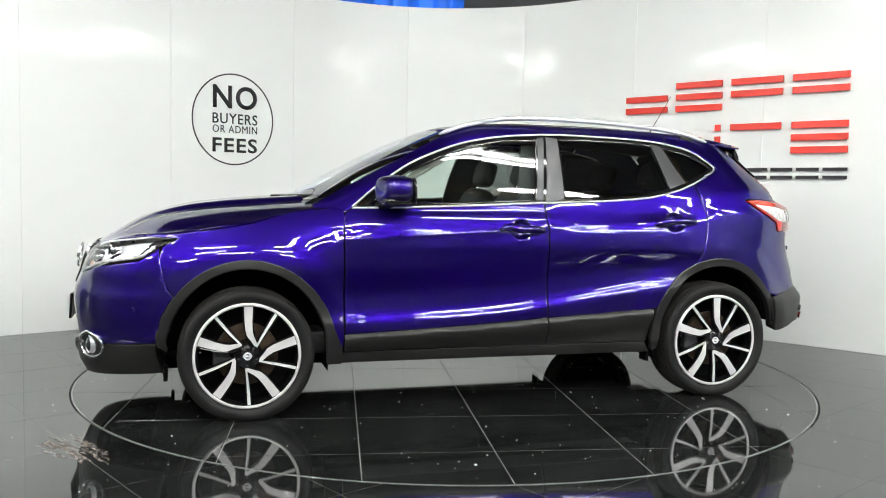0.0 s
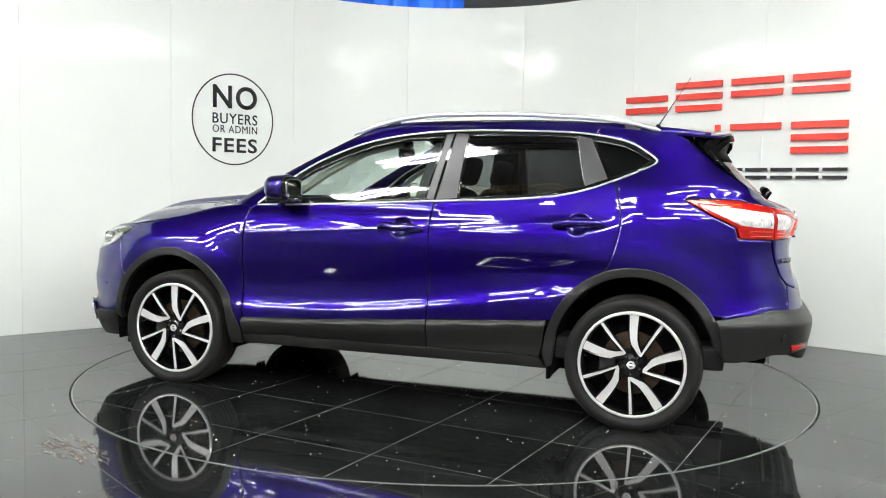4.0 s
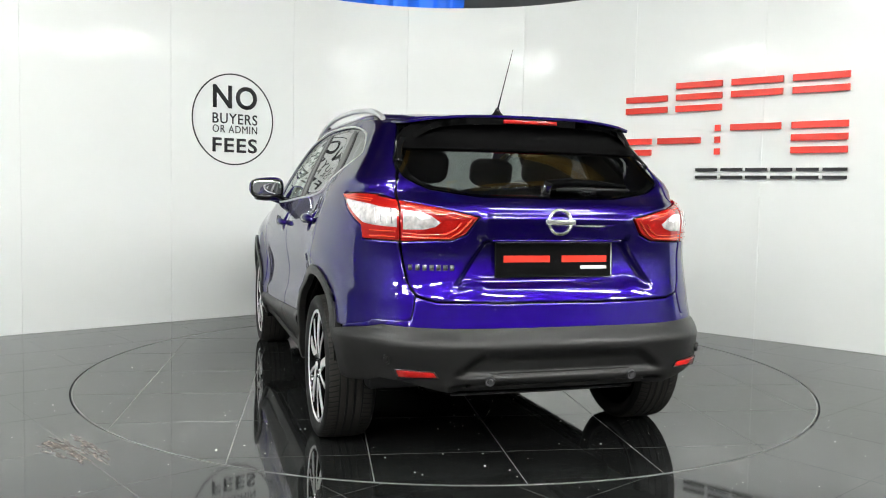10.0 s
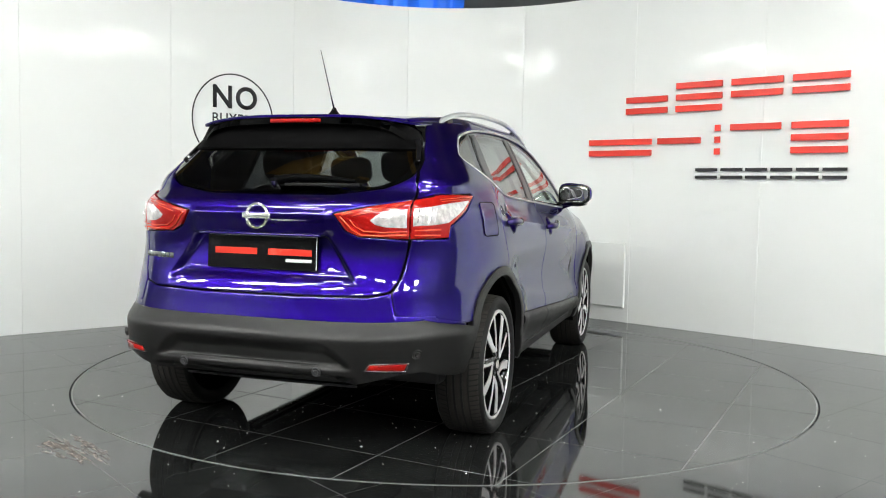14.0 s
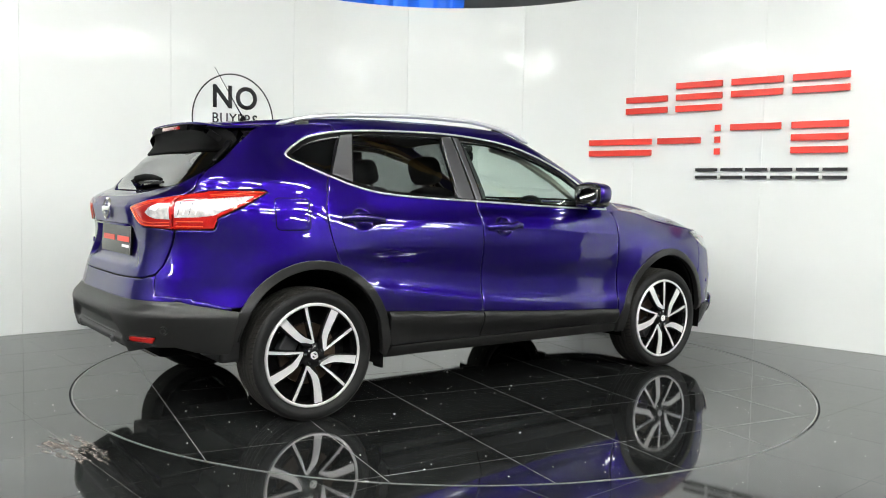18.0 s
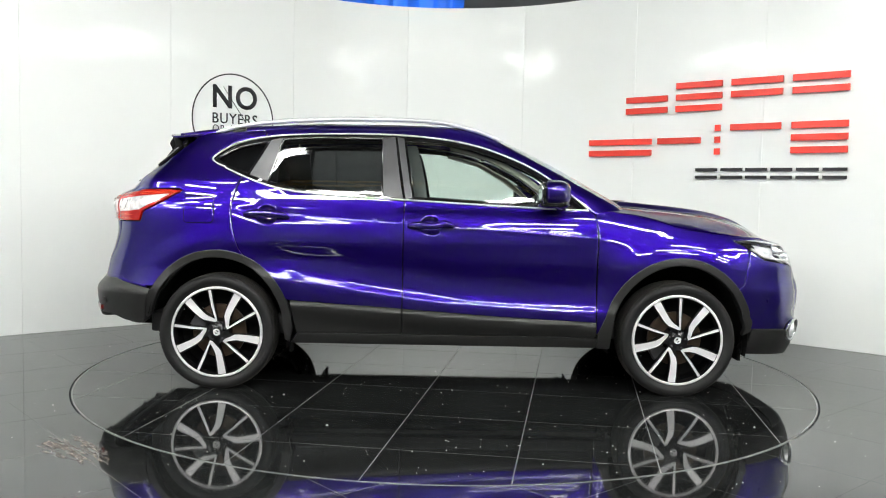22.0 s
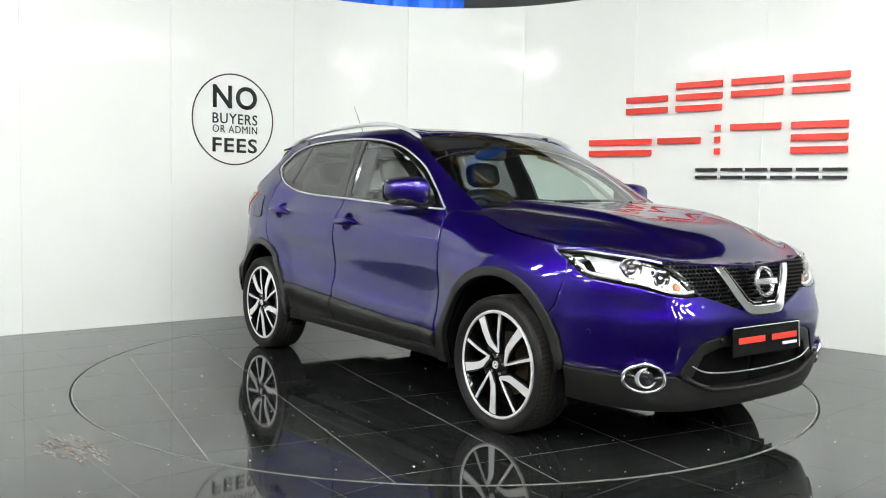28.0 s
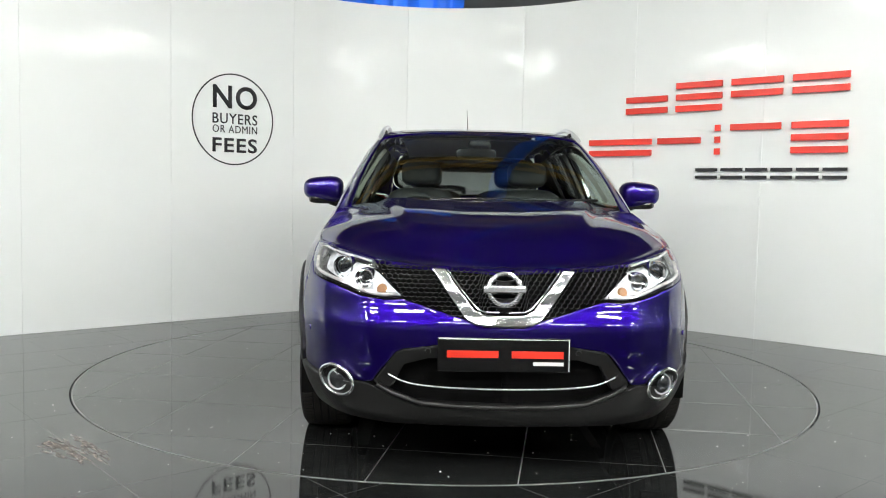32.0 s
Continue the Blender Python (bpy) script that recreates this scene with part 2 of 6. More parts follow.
def panel(name, outline, surf, mat, parent, label="", off=0.0, thick=0.012, res=0.05, holes=(), soften=0.0025, flip=False, extra=()):
    """A sheet cut from a surface surf(u, v) -> points by an outline in (u, v), with turned-in edges."""
    loops = [densify(outline, res * 0.7)] + [densify(h, res * 0.7) for h in holes]
    pts, edges = [], []
    for lp in loops:
        s = len(pts)
        pts += lp
        edges += [(s + i, s + (i + 1) % len(lp)) for i in range(len(lp))]
    nb = len(pts)
    arr = np.array(loops[0])
    lo, hi = arr.min(0), arr.max(0)
    gu, gv = np.meshgrid(np.arange(lo[0] + res * 0.37, hi[0], res), np.arange(lo[1] + res * 0.41, hi[1], res))
    g = np.c_[gu.ravel(), gv.ravel()]
    if len(g):
        ok = inside(loops[0], g) & (edge_distance(loops[0], g) > res * 0.35)
        for h in loops[1:]:
            ok &= ~inside(h, g) & (edge_distance(h, g) > res * 0.35)
        g = g[ok]
    if len(extra):
        x = np.array(extra)
        ok = inside(loops[0], x) & (edge_distance(loops[0], x) > 0.008)
        for h in loops[1:]:
            ok &= ~inside(h, x) & (edge_distance(h, x) > 0.008)
        x = x[ok]
        if len(g):
            g = g[np.min(np.hypot(g[:, None, 0] - x[None, :, 0], g[:, None, 1] - x[None, :, 1]), 1) > 0.012]
        g = np.concatenate([g, x])
    # a narrow rim inside the outline takes the rounding of the edge
    rim = []
    if soften:
        for lp in loops:
            q = np.array(lp)
            t = np.roll(q, -1, 0) - np.roll(q, 1, 0)
            nrm = np.c_[-t[:, 1], t[:, 0]] / np.maximum(np.hypot(*t.T), 1e-9)[:, None]
            for sgn in (1, -1):
                w = q + nrm * sgn * 0.006
                ok = inside(loops[0], w) & (edge_distance(loops[0], w) > 0.0045)
                for h in loops[1:]:
                    ok &= ~inside(h, w) & (edge_distance(h, w) > 0.0045)
                rim.append(w[ok])
    allp = pts + [tuple(p) for p in g] + [tuple(p) for r in rim for p in r]
    from mathutils.geometry import delaunay_2d_cdt
    vo, eo, fo, ov, oe, of = delaunay_2d_cdt([Vector(p) for p in allp], edges, [], 0, 1e-6)
    uv = np.array([tuple(v) for v in vo])
    mids = np.array([uv[list(f)].mean(0) for f in fo])
    ok = inside(loops[0], mids)
    for h in loops[1:]:
        ok &= ~inside(h, mids)
    fo = [f for f, k in zip(fo, ok) if k]
    bound = [any(i < nb for i in o) for o in ov]
    e = 1e-4
    base = surf(uv[:, 0], uv[:, 1])
    du = surf(uv[:, 0] + e, uv[:, 1]) - surf(uv[:, 0] - e, uv[:, 1])
    dv = surf(uv[:, 0], uv[:, 1] + e) - surf(uv[:, 0], uv[:, 1] - e)
    nr = np.cross(du, dv)
    nr /= np.maximum(np.linalg.norm(nr, axis=1), 1e-12)[:, None]
    if flip:
        nr = -nr
    bd = np.array(bound)
    top = base + nr * off - nr * (soften * bd)[:, None]
    verts = [tuple(v) for v in top]
    faces = []
    count = {}
    for f in fo:
        a, b, c = f[:3]
        f = tuple(f)
        n3 = np.cross(top[b] - top[a], top[c] - top[a])
        if n3 @ nr[a] < 0:
            f = f[::-1]
        faces.append(f)
        for i in range(len(f)):
            k = (f[i], f[(i + 1) % len(f)])
            count[k] = 1
    rimv = {}

    def low(i, depth):
        if (i, depth) not in rimv:
            rimv[(i, depth)] = len(verts)
            verts.append(tuple(top[i] - nr[i] * depth))
        return rimv[(i, depth)]
    lean = np.zeros_like(nr)
    for a, b in list(count):
        if (b, a) not in count:
            faces.append((low(b, 0.0), low(a, 0.0), low(a, thick), low(b, thick)))
            o = np.cross(base[b] - base[a], nr[a])
            o /= max(np.linalg.norm(o), 1e-9)
            lean[a] += o
            lean[b] += o
    ob = pymesh(name, verts, faces, mat, parent, label)
    ln = np.maximum(np.linalg.norm(lean, axis=1), 1e-9)[:, None]
    edge = lean / ln
    normals = [tuple(v) for v in nr + edge * (bd * (0.55 if soften else 0.0))[:, None] * (ln > 1e-6)]
    order = sorted(rimv.items(), key=lambda kv: kv[1])
    normals += [tuple(edge[i] + 0.05 * nr[i]) for (i, _), _ in order]
    if len(normals) == len(ob.data.vertices):
        ob.data.normals_split_custom_set_from_vertices(normals)
    return ob

# ------------------------------------------------------------------ the hall: two straight walls joined by a wide curve
NL, NR = Vector((-0.6463, 0.7631)), Vector((0.6518, 0.7583))
CORNER, CURVE_R, HALF_ARC = Vector((-0.0724, 0.9876)), 2.0355, 1.4377
MID_ANGLE = math.atan2(NL.y, NL.x) / 2 + math.atan2(NR.y, NR.x) / 2
WALL_TOP = 2.974


def wall_at(s, out=0.0):
    """Plan point at s metres along the wall (0 in the middle of the curve), out metres behind its face."""
    s, out = float(s), float(out)
    if abs(s) <= HALF_ARC:
        a = MID_ANGLE - s / CURVE_R
        return CORNER + (CURVE_R + out) * Vector((math.cos(a), math.sin(a)))
    n = NL if s < 0 else NR
    d = Vector((n.y, -n.x))
    return CORNER + (CURVE_R + out) * n + (s + HALF_ARC if s < 0 else s - HALF_ARC) * d


def on_wall(s, z, w=0.0):
    p = wall_at(s, -w)
    return (p.x, p.y, z)


def wall_panel(s0, s1, name="panel", z0=0.0, z1=WALL_TOP, front=0.0, back=0.12, mat=None, parent=None, edge=0.004, label=""):
    n = max(2, int(abs(s1 - s0) / 0.09))
    prof = [(z0, back), (z0, -front + edge), (z0 + edge, -front), (z1 - edge, -front), (z1, -front + edge), (z1, back)]
    verts, faces = [], []
    cols = [(s0, edge)] + [(s0 + edge + (s1 - s0 - 2 * edge) * i / n, 0) for i in range(n + 1)] + [(s1, edge)]
    for s, e in cols:
        for z, o in prof:
            verts.append((*wall_at(s, max(o, o + e) if o < back else o), z))
    k = len(prof)
    for i in range(len(cols) - 1):
        for j in range(k - 1):
            faces.append((i * k + j, (i + 1) * k + j, (i + 1) * k + j + 1, i * k + j + 1))
    faces.append(tuple(range(k)))
    faces.append(tuple(range((len(cols) - 1) * k, len(cols) * k))[::-1])
    return pymesh(name, verts, faces, mat or WALLPAINT, parent, label, crease=30)


wall = tagged(wall_panel(-6.27, 6.66, "wall_curved", back=0.25, front=-0.014, z1=WALL_TOP - 0.02, mat=FIXTURE), "white glossy panelled wall curving round the turntable", "wall", kind="structure")
SEAMS = [-6.27, -5.08, -3.888, -2.708, -1.53, -0.36, 0.80, 1.958, 3.12, 4.30, 5.48, 6.66]
for a, b in zip(SEAMS, SEAMS[1:]):
    wall_panel(a + 0.0005, b - 0.0005, "panel", back=0.012, parent=wall, edge=0.002)
for s0 in (1.958, 3.12):
    wall_panel(s0 - 0.013, s0 + 0.013, "cover_strip", 0.0, WALL_TOP, front=0.004, back=-0.0005, parent=wall, edge=0.0012, label="white joint cover strip")
tagged(wall_panel(1.522, 1.932, "access_panel", 0.137, 0.728, front=0.020, back=0.0, edge=0.006), "flush white access hatch on the wall", "hatch")

# floor with a round hole for the turntable
DISC_R = 2.2508
floor = new("floor")
tagged(floor, "black polished granite tile floor with pale grout", "floor", kind="structure")
bm = bmesh.new()
ring = []
for k in range(128):
    a = 2 * math.pi * k / 128
    ring.append((bm.verts.new((math.cos(a) * (DISC_R + 0.0105), math.sin(a) * (DISC_R + 0.0105), -0.0003)), bm.verts.new((math.cos(a) * 14, math.sin(a) * 14, -0.0003))))
for k in range(128):
    a, b = ring[k], ring[(k + 1) % 128]
    bm.faces.new((a[0], a[1], b[1], b[0]))
part("grout_bed", bm, DULLGROUT, floor, smooth=False)


def clip_half(poly, nx, ny, d):
    """Keeps the part of a polygon with x*nx + y*ny <= d."""
    out = []
    for i in range(len(poly)):
        p, q = poly[i - 1], poly[i]
        fp, fq = p[0] * nx + p[1] * ny - d, q[0] * nx + q[1] * ny - d
        if (fp <= 0) != (fq <= 0):
            t = fp / (fp - fq)
            out.append((p[0] + (q[0] - p[0]) * t, p[1] + (q[1] - p[1]) * t))
        if fq <= 0:
            out.append(q)
    return out


def tile(poly, parent, top=0.0, deep=0.006, bevel=0.0002):
    n = len(poly)
    cx, cy = sum(p[0] for p in poly) / n, sum(p[1] for p in poly) / n
    inner = []
    for x, y in poly:
        l = math.hypot(x - cx, y - cy)
        inner.append((x - (x - cx) / l * bevel * 1.4, y - (y - cy) / l * bevel * 1.4))
    verts = [(x, y, top - deep) for x, y in poly] + [(x, y, top - bevel) for x, y in poly] + [(x, y, top) for x, y in inner]
    faces = [tuple(range(2 * n, 3 * n))]
    for i in range(n):
        j = (i + 1) % n
        faces += [(i, j, n + j, n + i), (n + i, n + j, 2 * n + j, 2 * n + i)]
    return pymesh("tile", verts, faces, FLOORTILE, parent, smooth=False)


def tile_cells(angle, size, off_a, off_b, reach, gap):
    """Square tiles laid at an angle, as polygons."""
    u, v = Vector((math.cos(angle), math.sin(angle))), Vector((-math.sin(angle), math.cos(angle)))
    k = int(reach / size) + 2
    for i in range(-k, k):
        for j in range(-k, k):
            a0, a1 = off_a + i * size + gap, off_a + (i + 1) * size - gap
            b0, b1 = off_b + j * size + gap, off_b + (j + 1) * size - gap
            yield [tuple(u * a + v * b) for a, b in ((a0, b0), (a1, b0), (a1, b1), (a0, b1))]


def outside_disc(poly, radius):
    """The pieces of a tile outside the round opening, cut along the rim."""
    far = [math.hypot(*p) for p in poly]
    near = min(edge_distance(poly, np.zeros((1, 2)))[0], min(far))
    if near >= radius and not inside(poly, np.zeros((1, 2)))[0]:
        return [poly]
    if max(far) <= radius:
        return []
    pts = [tuple(p) for p in densify(poly, 0.02)]
    keep = [math.hypot(*p) > radius for p in pts]
    if not any(keep):
        return []
    n = len(pts)
    start = next((i for i in range(n) if keep[i] and not keep[i - 1]), None)
    if start is None:
        return [poly]
    runs, cur = [], []
    for k in range(n):
        i = (start + k) % n
        if keep[i]:
            cur.append(pts[i])
        elif cur:
            runs.append(cur)
            cur = []
    if cur:
        runs.append(cur)
    res = []
    for r in runs:
        if len(r) < 3:
            continue
        a0, a1 = math.atan2(r[-1][1], r[-1][0]), math.atan2(r[0][1], r[0][0])
        d = (a1 - a0 + math.pi) % (2 * math.pi) - math.pi
        m = max(2, int(abs(d) * radius / 0.03))
        res.append(r + [(radius * math.cos(a0 + d * i / m), radius * math.sin(a0 + d * i / m)) for i in range(m + 1)])
    return res


far_cells = []
for cell in tile_cells(radians(41.3), 0.60, -1.86, -2.735, 16.0, 0.0014):
    cx, cy = sum(p[0] for p in cell) / 4, sum(p[1] for p in cell) / 4
    depth = max(Vector((cx, cy)).dot(NL) - 2.836, Vector((cx, cy)).dot(NR) - 2.737)
    if depth > 0.45 or abs(cx) > 8.6 or cy < -13.6:
        continue
    if cy < -6.2 or abs(cx) > 5.4:
        far_cells.append(cell)
        continue
    for piece in outside_disc(cell, DISC_R + 0.010):
        tile(piece, floor)

far = pymesh("tile_field", [(x, y, 0.0) for c in far_cells for x, y in c], [tuple(range(4 * i, 4 * i + 4)) for i in range(len(far_cells))], FLOORTILE, floor, smooth=False)
tagged(far, kind="stuff")

# the turntable turns with the car
turntable = tagged(new("turntable"), "round black tiled car turntable set flush in the floor", "turntable")
bm = bmesh.new()
bmesh.ops.create_cone(bm, segments=160, radius1=DISC_R, radius2=DISC_R, depth=0.05, cap_ends=True)
for v in bm.verts:
    v.co.z -= 0.0258
part("base_disc", bm, GROUT, turntable, smooth=False)
lathe("rim_band", [(DISC_R - 0.006, -0.02), (DISC_R - 0.006, 0.0), (DISC_R, 0.0005), (DISC_R, -0.02)], GROUT, turntable, "thin pale edging", seg=200, axis="z", closed=True)
for cell in tile_cells(radians(7.4), 0.603, 0.0, 0.0, 2.3, 0.0025):
    pts = densify(cell, 0.03)
    if min(math.hypot(*p) for p in pts) > DISC_R - 0.02:
        continue
    out = list(cell)
    if max(math.hypot(*p) for p in cell) >= DISC_R - 0.008:
        for k in range(240):
            a = 2 * math.pi * k / 240
            if len(out) > 2:
                out = clip_half(out, math.cos(a), math.sin(a), DISC_R - 0.008)
    clean = [p for i, p in enumerate(out) if math.hypot(p[0] - out[i - 1][0], p[1] - out[i - 1][1]) > 1e-4]
    if len(clean) < 3:
        continue
    if max(math.hypot(*p) for p in cell) < DISC_R - 0.008:
        clean = cell
    tile(clean, turntable)

# dust flecks and one dried scuff on the tiles
rnd = random.Random(4)
for holder, name, n, r0, r1 in ((turntable, "dust_flecks", 330, 0.0, 2.2), (floor, "dust_flecks", 760, 2.3, 4.6)):
    verts, faces = [], []
    for i in range(n):
        a, r = rnd.uniform(0, 2 * math.pi), math.sqrt(rnd.uniform(r0 * r0, r1 * r1))
        x, y, s = r * math.cos(a), r * math.sin(a), rnd.uniform(0.0017, 0.0042) * (1.6 if rnd.random() < 0.1 else 1)
        if Vector((x, y)).dot(NL) > 2.8 or Vector((x, y)).dot(NR) > 2.7:
            continue
        b = len(verts)
        verts += [(x + s * math.cos(k * math.pi / 2 + a), y + s * math.sin(k * math.pi / 2 + a), 0.0004) for k in range(4)] + [(x, y, 0.0004 + s * 0.8)]
        faces += [(b + k, b + (k + 1) % 4, b + 4) for k in range(4)]
    fl = pymesh(name, verts, faces, SPECK, holder, "pale dust flecks", smooth=False)
    tagged(fl, kind="stuff")
verts, faces = [], []
for k in range(26):
    f, g = rnd.uniform(0, 1), rnd.uniform(-1, 1)
    x, y = -1.78 + 0.30 * f + 0.07 * g, -1.74 - 0.30 * f + 0.07 * g
    d, w, l = radians(-47 + rnd.uniform(-13, 13)), rnd.uniform(0.008, 0.022), rnd.uniform(0.10, 0.26)
    b = len(verts)
    for i in range(11):
        t = i / 10 - 0.5
        wx = w * (1 - (2 * t) ** 2) * (0.75 + 0.25 * math.sin(19 * t + k)) + 0.0006
        cx, cy = x + t * l * math.cos(d) + 0.010 * math.sin(7 * t + k), y + t * l * math.sin(d)
        verts += [(cx - wx * math.sin(d), cy + wx * math.cos(d), 0.0006 + 0.00005 * k), (cx + wx * math.sin(d), cy - wx * math.cos(d), 0.0006 + 0.00005 * k)]
    faces += [(b + 2 * i, b + 2 * i + 1, b + 2 * i + 3, b + 2 * i + 2) for i in range(10)]
tagged(pymesh("floor_scuff", verts, faces, SCUFF, floor, "dried beige scuff mark", smooth=False), kind="stuff")

# hall shell behind the camera and overhead
hall = tagged(pymesh("wall_hall", [(x, y, z) for z in (-0.01, 5.2) for x, y in ((-9, -14), (9, -14), (9, 9), (-9, 9))],
                     [(0, 1, 5, 4), (1, 2, 6, 5), (2, 3, 7, 6), (3, 0, 4, 7)], HALLGREY, smooth=False), "plain grey hall walls", "wall", kind="structure")
part("ceiling", box_bm(-9, 9, -14, 9, 5.2, 5.4), CEILINGDARK)
tagged(bpy.data.objects["ceiling"], "grey hall ceiling", "ceiling", kind="structure")


def ceiling_light(x, y, z, turn, length=1.5):
    root = tagged(new("ceiling_light"), "white twin-tube fluorescent ceiling light", "ceiling light", group="ceiling lights")
    part("housing", box_bm(-length / 2, length / 2, -0.14, 0.14, 0.0, 0.08, 0.01), FIXTURE, root)
    for dy in (-0.07, 0.07):
        bm = bmesh.new()
        bmesh.ops.create_cone(bm, segments=10, radius1=0.03, radius2=0.03, depth=length - 0.1, cap_ends=True)
        bmesh.ops.rotate(bm, matrix=Matrix.Rotation(math.pi / 2, 3, "Y"), verts=bm.verts)
        bmesh.ops.translate(bm, vec=(0, dy, -0.035), verts=bm.verts)
        part("tube", bm, TUBE, root)
    for dx in (-length / 2 + 0.3, length / 2 - 0.3):
        part("hanger", box_bm(dx - 0.006, dx + 0.006, -0.006, 0.006, 0.07, 5.2 - z), FIXTURE, root)
    root.matrix_basis = pose(x, y, z, 0, 0, turn)
    return root



LAMPS = [(x, y, z, 0) for y, z, row in ((-5.0, 4.5, (-1.3, 1.3)), (-4.0, 4.4, (-3.8, 3.8)), (-6.6, 4.3, (-3.9, -1.3, 1.3, 3.9)), (-2.7, 4.6, (-2.2, 2.2)), (-8.4, 4.3, (-5.2, -2.6, 0.0, 2.6, 5.2))) for x in row]
LAMPS += [(x, y, 4.0, 0) for x, y in ((5.6, -3.2), (7.6, -2.9), (6.8, -4.8), (-6.4, -3.0), (-7.6, -2.9), (-6.8, -4.8))]
LAMPS += [(sx * x, y, 4.1, 0) for sx in (-1, 1) for x, y in ((5.0, -5.3), (8.1, -4.4), (7.2, -6.5), (8.0, -8.4))]
for lx, ly, lz, lt in LAMPS:
    ceiling_light(lx, ly, lz, lt)


def roof_girder(y):
    """A lattice girder under the roof: two chords and the bracing between them."""
    root = tagged(new("roof_girder"), "ochre painted steel lattice roof girder", "girder", group="roof girders")
    for z in (0.0, 0.42):
        part("chord", box_bm(-8.99, 8.99, -0.05, 0.05, z, z + 0.09, 0.006), OCHRE, root)
    for k in range(24):
        x = -8.6 + 0.74 * k
        tube("brace", [(x, 0, 0.05), (x + 0.37, 0, 0.44)] if k % 2 else [(x, 0, 0.44), (x + 0.37, 0, 0.05)], 0.022, OCHRE, root, ring=6)
    root.matrix_basis = pose(0, y, 4.69)
    return root


for gy in (-4.6, -1.2, 2.0, 5.4):
    roof_girder(gy)
# unseen fill light, added behind the wall to brighten the sheeting and roof
uplight = tagged(new("hidden_fill_light"), "added fill light, unseen behind the wall", "uplight")
part("housing", box_bm(-1.2, 1.2, -0.10, 0.10, -0.08, 0.0, 0.01), FIXTURE, uplight)
part("bracket", box_bm(-0.05, 0.05, -0.17, -0.09, -0.08, 0.0), FIXTURE, uplight)
part("tube", box_bm(-1.15, 1.15, -0.03, 0.03, 0.005, 0.05, 0.012), TUBE, uplight)
uplight.matrix_basis = pose(-0.07, 3.43, 2.55)

# ------------------------------------------------------------------ signs on the wall
sign = tagged(new("fee_sign"), "round black-outlined notice lettered on the white wall", "sign")
SX, SZ = -2.135, 1.766


def sign_point(u, v, w):
    return on_wall(SX + u, SZ + v, 0.002 + w)


verts, faces = [], []
for k in range(96):
    a = 2 * math.pi * k / 96
    for r, w in ((0.392, 0.0), (0.392, 0.003), (0.404, 0.003), (0.404, 0.0)):
        verts.append(sign_point(r * math.cos(a) * 0.97, r * math.sin(a), w))
for k in range(96):
    l = (k + 1) % 96
    for i in range(4):
        faces.append((k * 4 + i, k * 4 + (i + 1) % 4, l * 4 + (i + 1) % 4, l * 4 + i))
pymesh("ring", verts, faces, BLACKINK, sign, crease=40)


def lettering(word, place, width, height, mat, parent, bold=0.0, name="lettering", depth=0.003, spread=1.0):
    """Letters of the built-in font, fitted to a width and height and laid on place(u, v, w)."""
    cu = bpy.data.curves.new("line", "FONT")
    cu.body = word
    cu.offset = bold
    cu.space_character = spread
    cu.resolution_u = 4
    ob = new("line", cu)
    me = bpy.data.meshes.new_from_object(ob.evaluated_get(bpy.context.evaluated_depsgraph_get()))
    bpy.data.objects.remove(ob)
    co = np.array([v.co[:] for v in me.vertices])
    lo, hi = co.min(0), co.max(0)
    bm = bmesh.new()
    bm.from_mesh(me)
    ext = bmesh.ops.extrude_face_region(bm, geom=bm.faces[:])
    top = {v for v in ext["geom"] if isinstance(v, bmesh.types.BMVert)}
    for v in bm.verts:
        u = ((v.co.x - lo[0]) / (hi[0] - lo[0]) - 0.5) * width
        w = ((v.co.y - lo[1]) / (hi[1] - lo[1]) - 0.5) * height
        v.co = place(u, w, depth if v in top else 0.0)
    bmesh.ops.recalc_face_normals(bm, faces=bm.faces)
    return part(name, bm, mat, parent, smooth=False)


for word, v, wd, ht, bold in (("NO", 0.196, 0.425, 0.205, 0.022), ("BUYERS", 0.006, 0.43, 0.092, 0.006), ("OR ADMIN", -0.086, 0.43, 0.066, 0.0), ("FEES", -0.228, 0.43, 0.128, 0.020)):
    lettering(word, lambda u, w, d, v=v: sign_point(u + 0.015, v + w, d), wd, ht, BLACKINK, sign, bold, spread=1.12)

# dealer sign: stand-off bars in red and black
dealer = tagged(new("wall_sign"), "raised red and black bar lettering on the white wall", "sign")


def bar(s0, s1, z0, z1, mat, slant=0.0, depth=0.02):
    n = max(1, int((s1 - s0) / 0.1))
    outline = [(s0 + (s1 - s0) * i / n, z0) for i in range(n + 1)] + [(s1 + slant - (s1 - s0) * i / n, z1) for i in range(n + 1)]
    verts = [on_wall(u, v, 0.012) for u, v in outline] + [on_wall(u, v, 0.012 + depth) for u, v in outline]
    m = len(outline)
    faces = []
    for i in range(n):
        j = m - 1 - i
        faces += [(m + i, m + i + 1, m + j - 1, m + j), (i + 1, i, j, j - 1)]
    faces += [(i, (i + 1) % m, m + (i + 1) % m, m + i) for i in range(m)]
    return pymesh("bar", verts, faces, mat, dealer, smooth=False)


